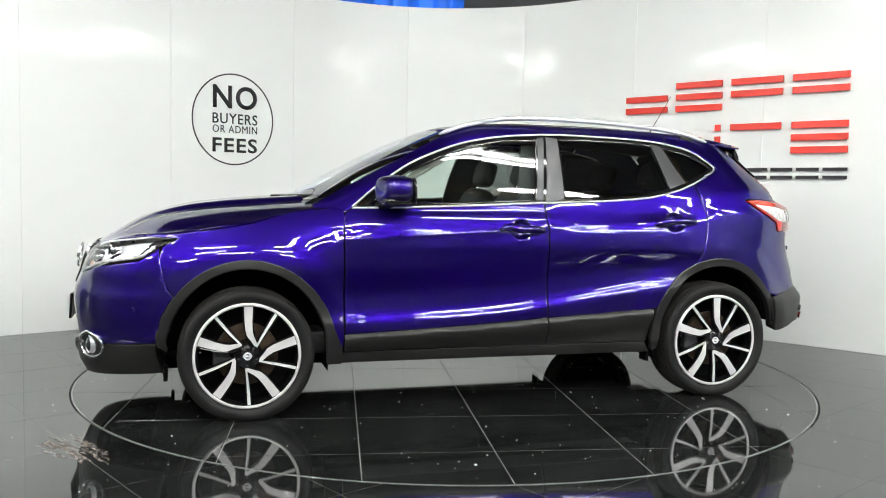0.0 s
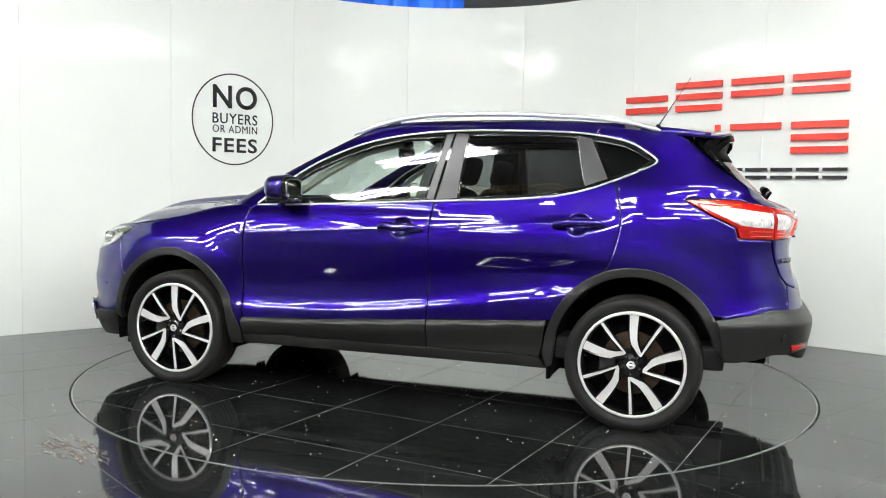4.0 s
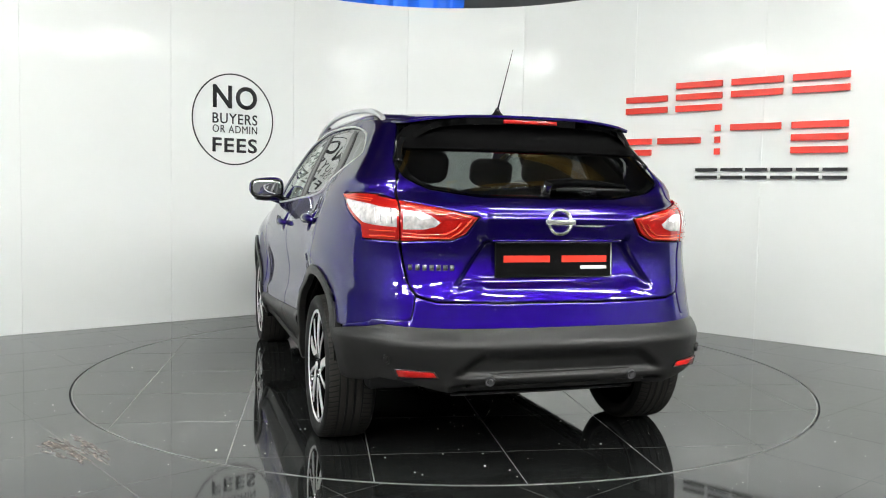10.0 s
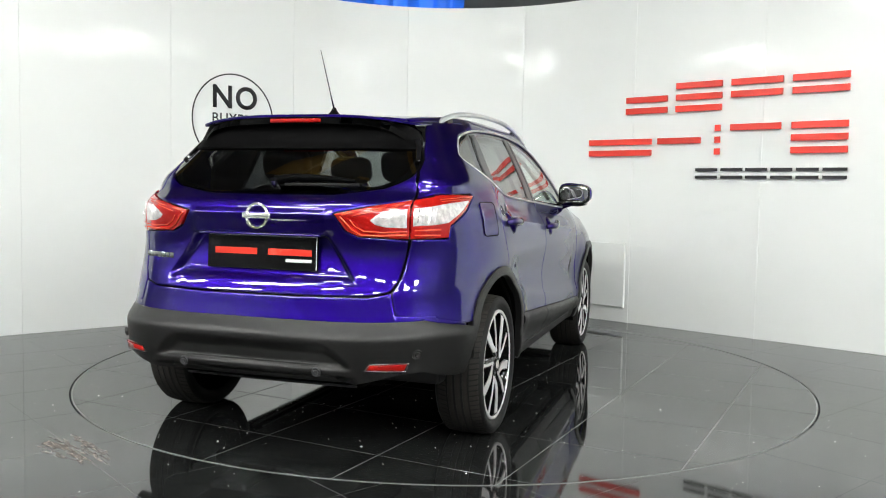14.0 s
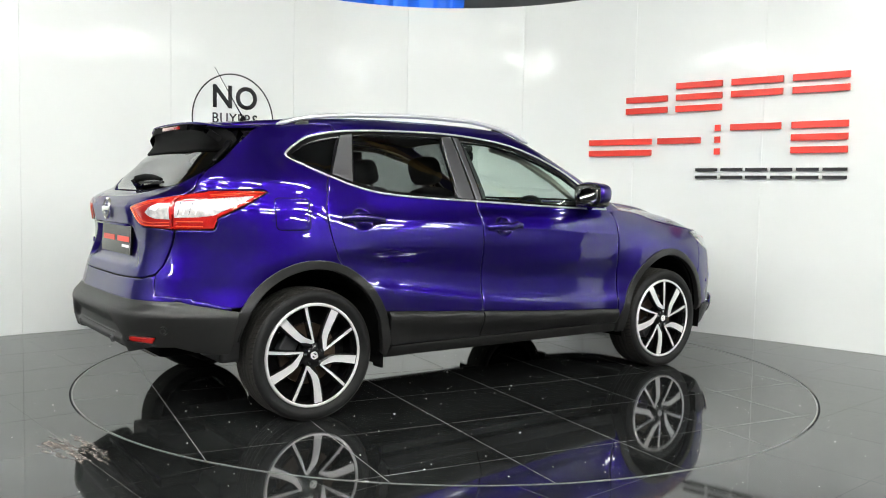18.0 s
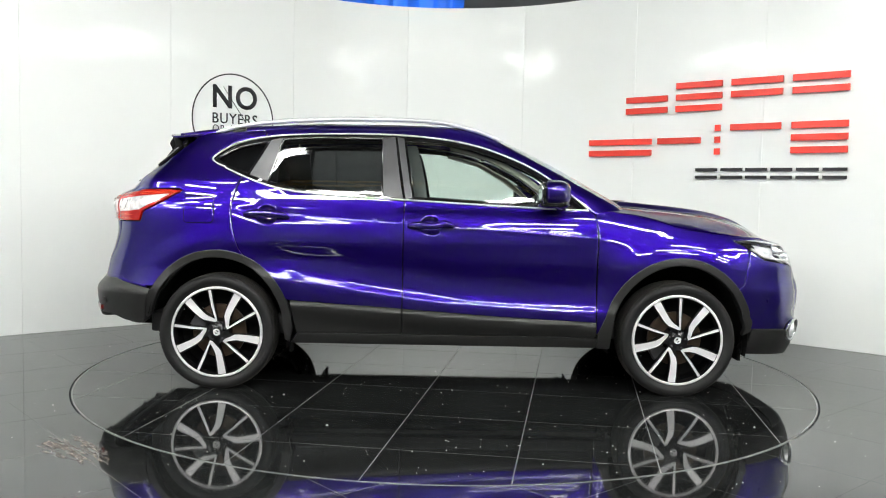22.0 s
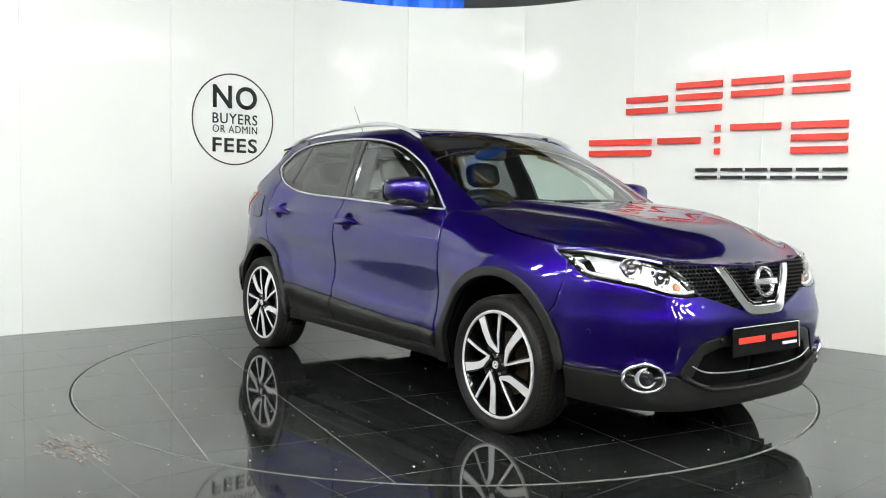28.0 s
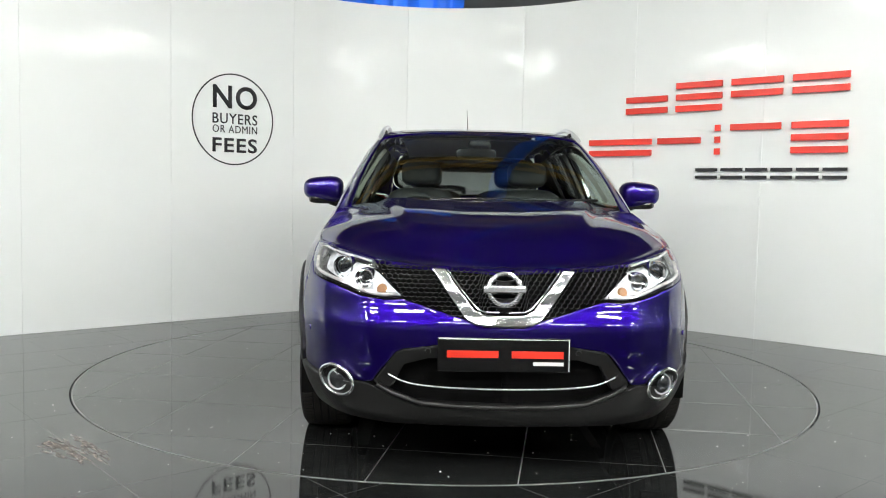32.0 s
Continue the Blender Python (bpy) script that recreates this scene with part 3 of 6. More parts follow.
H1, H2 = (1.885, 2.135), (1.515, 1.765)
for s0, s1, (z0, z1), rows in ((1.902, 2.30, H1, (0, 1)), (2.38, 2.79, H1, (0, 1, 2)), (2.868, 3.288, H1, (1, 2)), (3.365, 3.788, H1, (1, 2)),
                               (1.53, 2.16, H2, (0, 1)), (2.22, 2.615, H2, (1,)), (2.74, 2.785, H2, (0, 1, 2)), (2.873, 3.285, H2, (2,)), (3.368, 3.792, H2, (0, 1, 2))):
    for k in rows:
        bar(s0, s1, z0 + k * 0.098, z0 + k * 0.098 + 0.052, RED)
for s0, s1 in ((2.578, 2.77), (2.80, 2.985), (3.01, 3.185), (3.215, 3.385), (3.415, 3.587), (3.617, 3.795)):
    for k in (0, 1):
        bar(s0, s1, 1.315 + k * 0.062, 1.340 + k * 0.062, BLACKINK, depth=0.012)

# ------------------------------------------------------------------ the car: x forward, y to its left, origin on the ground midway between the axles
CAR_X, CAR_Y = 0.005, 0.1836
HEAD0, HEAD1, HEAD2, HEAD3 = 196.6076, -8.81889, -0.0061888, 0.0000986
car = tagged(new("car"), "metallic blue-violet compact crossover with black cladding on the turntable", "car")
XC = -0.3
front_low = spline((0.18, 2.09), (0.24, 2.145), (0.33, 2.165), (0.45, 2.178), (0.54, 2.192), (0.60, 2.194), (0.65, 2.180), (0.70, 2.160), (0.76, 2.143), (0.84, 2.11), (0.92, 2.02), (1.0, 1.92), (1.1, 1.80))
rear_line = spline((0.18, -2.02), (0.30, -2.085), (0.42, -2.125), (0.55, -2.136), (0.60, -2.125), (0.65, -2.113), (0.71, -2.100), (0.80, -2.068), (0.90, -2.048), (1.0, -2.062), (1.05, -2.072), (1.09, -2.058),
                   (1.115, -2.02), (1.135, -1.965), (1.155, -1.925), (1.20, -1.880), (1.30, -1.785), (1.38, -1.708), (1.45, -1.642), (1.50, -1.60), (1.60, -1.52))
rear_up = spline((0.90, -2.046), (1.05, -2.072), (1.15, -2.015), (1.20, -1.985), (1.30, -1.915), (1.40, -1.845), (1.50, -1.77), (1.60, -1.70))
front_up = spline((0.95, 1.42), (1.03, 1.20), (1.09, 1.100), (1.20, 0.905), (1.30, 0.728), (1.40, 0.535), (1.48, 0.362), (1.525, 0.250), (1.56, 0.09), (1.60, -0.1))
half_side = spline((0.18, 0.80), (0.25, 0.845), (0.33, 0.876), (0.42, 0.889), (0.50, 0.893), (0.545, 0.892), (0.565, 0.887), (0.59, 0.877), (0.62, 0.871), (0.70, 0.866), (0.77, 0.875), (0.82, 0.884), (0.86, 0.888), (0.90, 0.886), (0.93, 0.882), (0.955, 0.878), (0.98, 0.870), (1.02, 0.852),
                   (1.06, 0.822), (1.10, 0.808), (1.20, 0.773), (1.30, 0.729), (1.40, 0.681), (1.46, 0.650), (1.50, 0.622), (1.53, 0.590), (1.56, 0.53), (1.60, 0.42))
half_front = spline((0.18, 0.80), (0.25, 0.845), (0.33, 0.885), (0.42, 0.912), (0.55, 0.915), (0.65, 0.917), (0.75, 0.915), (0.84, 0.902), (0.90, 0.884), (0.95, 0.860), (1.0, 0.828), (1.04, 0.798), (1.10, 0.76), (1.6, 0.4))
half_rear = spline((0.18, 0.80), (0.25, 0.845), (0.33, 0.880), (0.45, 0.905), (0.56, 0.912), (0.62, 0.903), (0.70, 0.894), (0.80, 0.896), (0.90, 0.895), (0.98, 0.886), (1.06, 0.870), (1.13, 0.846), (1.18, 0.818), (1.25, 0.765),
                   (1.32, 0.713), (1.40, 0.664), (1.46, 0.625), (1.50, 0.597), (1.53, 0.562), (1.56, 0.50), (1.60, 0.40))


def crease_z(x):
    """Height of the sharp crease that rises along the doors through the handles."""
    return 0.957 - 0.060 * x


blade_z = spline((-1.3, 0.700), (-0.95, 0.665), (-0.72, 0.634), (-0.36, 0.582), (0.0, 0.538), (0.35, 0.515), (0.69, 0.503), (1.2, 0.500))


class Belt:
    """The body's outline in plan at every height; t runs round it from the nose (0) to the tail, z is the height."""

    def __init__(self, front, rear, nf, nr, bow, upper):
        self.rear = rear
        self.front, self.nf, self.nr, self.bow, self.upper = front, nf, nr, bow, upper
        w = np.linspace(0, 1, 2500)
        phi_f = np.arccos(np.clip(w ** (nf / 2), 0, 1))
        phi_r = math.pi - np.arccos(np.clip(w ** (nr / 2), 0, 1))
        phi = np.unique(np.concatenate([phi_f, phi_r, np.linspace(0, math.pi, 3001)]))
        p = self.raw(phi, np.full(len(phi), 1.2 if upper else 0.6))
        self.phi = phi
        self.t = np.concatenate([[0], np.cumsum(np.hypot(*np.diff(p[:, :2], axis=0).T))])

    def raw(self, phi, z):
        phi, z = np.asarray(phi, float), np.asarray(z, float)
        c, s = np.cos(phi), np.clip(np.sin(phi), 0, 1)
        front = c >= 0
        n = np.where(front, self.nf, self.nr + (0.0 if self.upper else 2.0) * smoothstep(1.10, 1.22, z))
        w = np.abs(c) ** (2 / n)
        yb = s ** (2 / n)
        x = np.where(front, XC + (self.front(z) - XC) * w - self.bow * yb ** 2 * w, XC + (self.rear(z) - XC) * w)
        if not self.upper:
            cheek = smoothstep(0.52, 0.62, yb * 0.9) * (1 - smoothstep(0.84, 0.88, yb * 0.9)) * smoothstep(0.435, 0.47, z) * (1 - smoothstep(0.64, 0.74, z))
            x = x - np.where(front, 0.020 * cheek * smoothstep(1.6, 1.8, x), 0)
        shift = (blade_z(np.clip(x, -1.3, 1.2)) - 0.575) * smoothstep(0.36, 0.46, z) * (1 - smoothstep(0.74, 0.86, z))
        mid = half_side(z - (0 if self.upper else shift))
        if self.upper:
            half = mid + (half_rear(z) - mid) * smoothstep(-0.9, -1.35, x)
        else:
            half = mid + (half_front(z) - mid) * smoothstep(0.70, 1.20, x) + (half_rear(z) - mid) * smoothstep(-0.9, -1.35, x)
            over = z - crease_z(x)
            half = half + 0.0040 * np.exp(np.where(over < 0, over / 0.014, -over / 0.010)) * smoothstep(0.95, 0.78, x) * smoothstep(-1.26, -0.95, x)
            # a shallow flange swells round each wheel opening
            for ax in (1.323, -1.323):
                half = half + 0.009 * (1 - smoothstep(0.490, 0.600, np.hypot(x - ax, (z - 0.328) * 0.95)))
        return np.stack([x, half * yb, z], -1)

    def at(self, t, z):
        t = np.asarray(t, float)
        sgn = np.where(t < 0, -1.0, 1.0)
        over = np.abs(t)
        p = self.raw(np.interp(over, self.t, self.phi), z)
        p[..., 1] *= sgn
        return p

    def find(self, test, z, rear=None):
        lo, hi = 0.0, float(self.t[-1])
        if rear is not None:
            half = float(np.interp(math.pi / 2, self.phi, self.t))
            lo, hi = (half, hi) if rear else (lo, half)
        for _ in range(4):
            ts = np.linspace(lo, hi, 49)
            ok = test(self.at(ts, np.full(49, float(z))))
            k = int(np.argmin(ok)) if not ok.all() else 48
            k = max(k, 1)
            lo, hi = float(ts[k - 1]), float(ts[k])
        return (lo + hi) / 2

    def s(self, x, z):
        """Parameter pair of the side's point at x."""
        return (self.find(lambda p: p[:, 0] > x, z), z)

    def f(self, y, z):
        """Parameter pair of the nose's point at y."""
        return (self.find(lambda p: p[:, 1] < y, z, rear=False), z)

    def r(self, y, z):
        """Parameter pair of the tail's point at y."""
        return (self.find(lambda p: p[:, 1] > y, z, rear=True), z)


LOW = Belt(front_low, rear_line, 6.2, 4.5, 0.10, False)
UP = Belt(front_up, rear_up, 10.0, 4.5, 0.10, True)


def side_of(surf, side):
    """The surface, or its mirror image on the car's right."""
    if side > 0:
        return surf
    return lambda u, v: surf(u, v) * np.array([1, -1, 1])


def both(name, outline, surf, mat, parent=None, label="", **kw):
    """A panel on each side of the car."""
    out = []
    for side in (1, -1):
        out.append(panel(name, outline, side_of(surf, side), mat, parent or car, label, flip=(side < 0) != kw.get("turn", False), **{k: v for k, v in kw.items() if k != "turn"}))
    return out


def S(*pts, belt=LOW):
    """Side points as parameter pairs, with steps between them so that straight lines stay straight on the curved side."""
    out = [pts[0]]
    for (xa, za), (xb, zb) in zip(pts, pts[1:]):
        k = max(1, int(math.hypot(xb - xa, zb - za) / 0.045))
        out += [(xa + (xb - xa) * i / k, za + (zb - za) * i / k) for i in range(1, k + 1)]
    return [belt.s(x, z) for x, z in out]


def F(*pts, belt=LOW):
    return [belt.f(y, z) for y, z in pts]


def R(*pts, belt=LOW):
    return [belt.r(y, z) for y, z in pts]


def arc(cx, cz, r, a0, a1, n=14):
    rx, rz = r if isinstance(r, tuple) else (r, r)
    return [(cx + rx * math.cos(radians(a0 + (a1 - a0) * i / n)), cz + rz * math.sin(radians(a0 + (a1 - a0) * i / n))) for i in range(n + 1)]


def grown(r, d):
    return (r[0] + d, r[1] + d)


AXF, AXR, HUB = 1.323, -1.323, 0.328
ARCH, CLAD = (0.392, 0.432), (0.440, 0.476)
BELTLINE = [(0.81, 1.061), (0.56, 1.068), (0.33, 1.076), (0.02, 1.090), (-0.28, 1.104), (-0.60, 1.117), (-0.90, 1.140), (-1.08, 1.180), (-1.21, 1.228), (-1.34, 1.283)]
SPLIT = spline((-0.95, 0.529), (-0.929, 0.527), (-0.257, 0.485), (0.319, 0.449), (0.87, 0.425))


def split_line(x0, x1, n=6):
    return [(x0 + (x1 - x0) * i / n, float(SPLIT(x0 + (x1 - x0) * i / n))) for i in range(n + 1)]


belt_z = spline(*BELTLINE[::-1])
G = 0.0022  # half a shut line

# doors
front_door = [(0.846 - G, float(SPLIT(0.846)))] + curve([(0.846 - G, 0.75), (0.848 - G, 0.95), (0.836, 1.03), (0.81, 1.059)], 5) + [(x, float(belt_z(x))) for x in np.linspace(0.7, -0.26, 9)]
front_door += [(-0.260 + G, 1.095), (-0.262 + G, 0.8), (-0.262 + G, float(SPLIT(-0.26)))] + split_line(-0.2, 0.8)
arch_edge = [(x, z) for x, z in arc(AXR, HUB, grown(CLAD, -0.01), 72, 26, 10)]
rear_door = [(-0.264 - G, float(SPLIT(-0.27))), (-0.264 - G, 0.8), (-0.262 - G, 1.095)] + [(x, float(belt_z(x))) for x in np.linspace(-0.35, -1.18, 9)]
rear_door += curve([(-1.200, 1.221), (-1.226, 1.149), (-1.246, 1.03), (-1.228, 0.908), (-1.195, 0.81), (-1.168, 0.775)], 4) + arch_edge[1:] + split_line(-0.905, -0.32)
CREASE = [LOW.s(x, float(crease_z(x)) + d) for x in np.arange(-1.22, 0.85, 0.03) for d in (-0.024, -0.008, 0.0, 0.006, 0.018)]
CREASE += [LOW.s(x, float(blade_z(x)) + d) for x in np.arange(-0.95, 0.84, 0.035) for d in (-0.045, -0.028, -0.014, 0.0, 0.014, 0.03, 0.055)]
DOORS = {}
HANDLES = {"front_door": (-0.106, 0.962, 0.0), "rear_door": (-1.043, 1.005, 0.05)}
for name, outline in (("front_door", front_door), ("rear_door", rear_door)):
    hx, hz, _ = HANDLES[name]
    cup = S(*[(hx + 0.066 * math.cos(a), hz + 0.056 * math.sin(a)) for a in np.linspace(0, 2 * math.pi, 28, endpoint=False)])
    DOORS[name] = both(name, S(*outline), LOW.at, PAINT, res=0.04, holes=[cup], extra=CREASE)
    cu0 = np.mean(np.array(cup), 0)

    def cup_at(u, v, c=cu0):
        p = LOW.at(u, v)
        r = np.clip(((np.asarray(u) - c[0]) / 0.066) ** 2 + ((np.asarray(v) - c[1]) / 0.056) ** 2, 0, 1)
        p[..., 1] -= 0.034 * (1 - r ** 1.5)
        return p
    for d, sgn in zip(DOORS[name], (1, -1)):
        panel("handle_cup", cup, side_of(cup_at, sgn), PAINT, d, thick=0.004, res=0.012, soften=0.001, flip=sgn < 0)

# front wings
hood_cut = [(1.80, 0.925), (1.66, 0.926), (1.527, 0.944), (1.40, 0.960), (1.29, 0.982), (1.186, 1.016), (1.08, 1.040), (0.96, 1.055), (0.90, 1.060)]
wing = [(0.850 + G, 0.36), (0.850 + G, 0.75), (0.852 + G, 0.95), (0.84, 1.03), (0.86, 1.058)] + hood_cut[::-1] + [(1.80, 0.915), (1.645, 0.906), (1.72, 0.865), (1.735, 0.80), (1.70, 0.66), (1.665, 0.62)]
wing += arc(AXF, HUB, grown(CLAD, -0.01), 40, 176, 24)
wing_pts = [LOW.s(1.323 + r * math.cos(radians(a)), 0.328 + r * math.sin(radians(a))) for r in (0.50, 0.525, 0.55, 0.575, 0.60) for a in range(40, 176, 4)]
WINGS = both("front_wing", S(*wing), LOW.at, PAINT, res=0.038, extra=wing_pts)

# rear quarters, running up into the rear pillars
quarter = [(-1.172, 0.772)] + curve([(-1.201, 0.81), (-1.233, 0.908), (-1.251, 1.03), (-1.231, 1.149), (-1.207, 1.221)], 4)
quarter += [(-1.345, 1.285), (-1.40, 1.318), (-1.405, 1.335), (-1.36, 1.375), (-1.27, 1.428), (-1.20, 1.447), (-1.10, 1.463)]
q_out = S(*quarter) + S((-1.10, 1.50), (-1.35, 1.49), (-1.48, 1.478)) + R((0.562, 1.445), (0.593, 1.36), (0.618, 1.30), (0.622, 1.24), (0.634, 1.18), (0.650, 1.125))
q_out += S((-1.80, 1.142), (-1.56, 1.148), (-1.538, 1.136), (-1.66, 1.065), (-1.778, 1.006), (-1.795, 0.950)) + S((-1.90, 0.948)) + R((0.655, 0.946), (0.645, 0.90), (0.628, 0.79), (0.60, 0.735), (0.62, 0.635), (0.75, 0.628))
q_out += S((-1.90, 0.618), (-1.735, 0.585)) + S(*arc(AXR, HUB, grown(CLAD, -0.01), 146, 72, 15))
flange_pts = [(r * math.cos(radians(a)), 0.328 + r * math.sin(radians(a))) for r in (0.50, 0.525, 0.55, 0.575, 0.60) for a in range(12, 170, 4)]
QUARTERS = both("rear_quarter", q_out, LOW.at, PAINT, res=0.036, extra=[LOW.s(-1.323 + x, z) for x, z in flange_pts if -1.323 + x > -1.84])

# black cladding: arches, door strips and sills
for cx, a0, a1 in ((AXF, 4, 176), (AXR, 8, 172)):
    outer = arc(cx, HUB, CLAD, a0, a1, 30)
    inner = arc(cx, HUB, ARCH, a1, a0, 30)
    if cx > 0:
        outer = [(1.745, 0.385)] + outer[2:-2] + [(0.858, 0.36), (0.858, 0.275)]
        inner = [(0.93, 0.275)] + inner[2:-1] + [(1.70, 0.36)]
    else:
        outer = [(-0.905, 0.285), (-0.885, 0.36)] + arc(cx, HUB, CLAD, 14, 150, 26) + [(-1.745, 0.56)]
        inner = [(-1.735, 0.40)] + inner[1:-2] + [(-0.93, 0.30)]
    both("wheel_arch_trim", S(*(outer + inner)), LOW.at, CLADDING, off=0.014, thick=0.03, res=0.03, soften=0.005, label="black plastic arch trim")


def clad_at(t, z):
    """Door cladding: a lip that stands out under the split line and turns in towards the sill."""
    p = LOW.at(t, z)
    d = SPLIT(np.clip(p[..., 0], -0.95, 0.87)) - p[..., 2]
    p[..., 1] += np.sign(p[..., 1]) * (0.018 * smoothstep(-0.006, 0.026, d) - 0.030 * smoothstep(0.035, 0.15, d))
    return p


for name, x0, x1 in (("front_door", -0.262 + G, 0.846), ("rear_door", -0.90, -0.264 - G)):
    strip = split_line(x0, x1) + [(x1, 0.335), ((x0 + x1) / 2, 0.338), (x0 if name != "rear_door" else -0.865, 0.335)]
    for d, sgn in zip(DOORS[name], (1, -1)):
        panel("door_cladding", S(*strip), side_of(clad_at, sgn), CLADDING, d, "black plastic lower door cladding", off=0.001, thick=0.03, res=0.016, flip=sgn < 0)
both("sill", S((0.858, 0.33), (-0.86, 0.33), (-0.90, 0.27), (0.86, 0.27)), LOW.at, CLADDING, off=-0.006, thick=0.05, label="black plastic sill")

# bonnet
hood_mid = spline((0.85, 1.112), (0.95, 1.110), (1.10, 1.100), (1.40, 1.074), (1.70, 1.030), (1.90, 0.980), (2.02, 0.930), (2.09, 0.890), (2.14, 0.86))
hood_drop = spline((0.85, 0.045), (1.1, 0.058), (1.3, 0.082), (1.55, 0.090), (1.7, 0.092), (1.8, 0.098), (1.92, 0.122), (2.05, 0.148), (2.15, 0.160))


NOSE = [(0.0, 0.838), (0.25, 0.850), (0.45, 0.862), (0.55, 0.880), (0.64, 0.902), (0.70, 0.914), (0.765, 0.922)]
nose_pts = [(LOW.at(*LOW.f(max(y, 0.001), z)), z) for y, z in NOSE]
nose_x = spline(*[(float(p[1]), float(p[0]) - 0.002) for p, z in nose_pts])
nose_z = spline(*[(float(p[1]), z + 0.004) for p, z in nose_pts])


def hood_at(x, y):
    x, y = np.asarray(x, float), np.asarray(y, float)
    a = np.abs(y) / 0.78
    crease = 0.53 - 0.20 * (x - 1.0)
    ridge = (0.024 * smoothstep(crease + 0.060, crease - 0.006, np.abs(y)) - 0.013 * smoothstep(crease + 0.01, 0.10, np.abs(y))) * smoothstep(2.05, 1.55, x)
    z = hood_mid(x) - hood_drop(x) * a ** (4.0 - 1.6 * smoothstep(1.5, 1.95, x)) + ridge
    k = np.clip(1 - (nose_x(np.abs(y)) - x) / 0.34, 0, 1) ** 2.4
    return np.stack([x, y, z + (np.minimum(z, nose_z(np.abs(y))) - z) * k], -1)


hood_edge = [LOW.at(*LOW.s(x, z)) for x, z in hood_cut[::-1]]
hood_side = [(p[0], p[1] - 0.004) for p in hood_edge]
hood_nose = [(float(nose_x(y)), y) for y in (0.76, 0.70, 0.66, 0.60, 0.52, 0.42, 0.25, 0.10)]
hood_out = [(1.105, 0.0), (1.085, 0.35), (1.01, 0.58), (0.95, 0.68)] + hood_side + hood_nose
hood_out = hood_out + [(float(nose_x(0.0)), 0.0)] + [(x, -y) for x, y in hood_out[1:][::-1]]
ridge_pts = [(x, sgn * (0.53 - 0.20 * (x - 1.0) + d)) for x in np.arange(1.0, 2.0, 0.03) for d in (-0.02, -0.006, 0.008, 0.027, 0.045, 0.060, 0.075) for sgn in (1, -1)]
BONNET = panel("bonnet", hood_out, hood_at, PAINT, car, res=0.022, thick=0.02, extra=ridge_pts)

# nose: painted bumper, grille, lamps, lower cladding
hl_top = S((1.645, 0.917), (1.74, 0.921)) + F((0.735, 0.915), (0.66, 0.903), (0.575, 0.885), (0.53, 0.873))
hl_low = F((0.400, 0.724), (0.48, 0.718), (0.569, 0.731), (0.68, 0.766)) + S((1.835, 0.797), (1.736, 0.858))
headlamp = hl_top + hl_low
mouth = F((0.53, 0.868), (0.465, 0.80), (0.40, 0.727), (0.27, 0.690), (0.16, 0.655), (0.075, 0.622))


def mirrored(pts):
    return pts + [(-u, v) for u, v in pts[::-1]]


bumper = F((0.001, 0.618), (0.08, 0.618), (0.165, 0.650), (0.28, 0.684), (0.405, 0.720), (0.48, 0.714), (0.575, 0.726), (0.69, 0.762)) + S((1.83, 0.793), (1.738, 0.853), (1.735, 0.80), (1.705, 0.66), (1.672, 0.62))
bumper += S((1.70, 0.585), (1.735, 0.52), (1.752, 0.40))
bumper += F((0.79, 0.392), (0.735, 0.385)) + F((0.55, 0.38), (0.525, 0.385), (0.43, 0.512), (0.40, 0.526), (0.27, 0.545), (0.001, 0.550))
front_bumper = panel("front_bumper", mirrored(bumper), LOW.at, PAINT, car, res=0.04)
low_skirt = F((0.001, 0.288), (0.35, 0.300), (0.47, 0.345), (0.545, 0.378), (0.735, 0.383), (0.79, 0.390)) + S((1.752, 0.398), (1.745, 0.33), (1.715, 0.25)) + F((0.72, 0.235), (0.45, 0.215), (0.001, 0.212))
skirt = panel("lower_bumper", mirrored(low_skirt), LOW.at, CLADDING, car, "black plastic lower bumper", off=0.016, thick=0.06, res=0.04, soften=0.008)
surround = F((0.001, 0.545), (0.27, 0.540), (0.40, 0.521), (0.425, 0.508), (0.52, 0.382), (0.47, 0.352), (0.44, 0.372), (0.395, 0.46), (0.30, 0.488), (0.001, 0.492))
panel("intake_surround", mirrored(surround), LOW.at, CLADDING, car, "black plastic intake surround", off=-0.004, thick=0.05, res=0.03)
intake = F((0.001, 0.50), (0.30, 0.495), (0.40, 0.465), (0.46, 0.36), (0.35, 0.295), (0.001, 0.28))
panel("lower_intake", mirrored(intake), LOW.at, DARK, car, "black lower air intake", off=-0.06, thick=0.01, res=0.05)
tube("intake_strip", [tuple(LOW.at(t, z) + np.array([0.002, 0, 0])) for t, z in curve([(-u, v) for u, v in F((0.458, 0.418), (0.38, 0.386), (0.25, 0.372), (0.10, 0.368))] + [(u, v) for u, v in F((0.001, 0.367), (0.10, 0.368), (0.25, 0.372), (0.38, 0.386), (0.458, 0.418))], 4)], 0.0032, SATIN, car, "satin metal intake strip")
lip = F((0.001, 0.292), (0.18, 0.294), (0.33, 0.303), (0.44, 0.340), (0.505, 0.376))
lip_run = [LOW.at(-u, v) for u, v in lip[::-1]] + [LOW.at(u, v) for u, v in lip[1:]]
tube("intake_lip", [(p[0] + 0.012, p[1], p[2]) for p in lip_run], 0.012, CLADDING, car, "black plastic lip under the intake", ring=10)
panel("grille_backing", mirrored(F((0.001, 0.85), (0.25, 0.853)) + mouth + F((0.001, 0.622))), LOW.at, DARK, car, off=-0.03, thick=0.01, res=0.05)

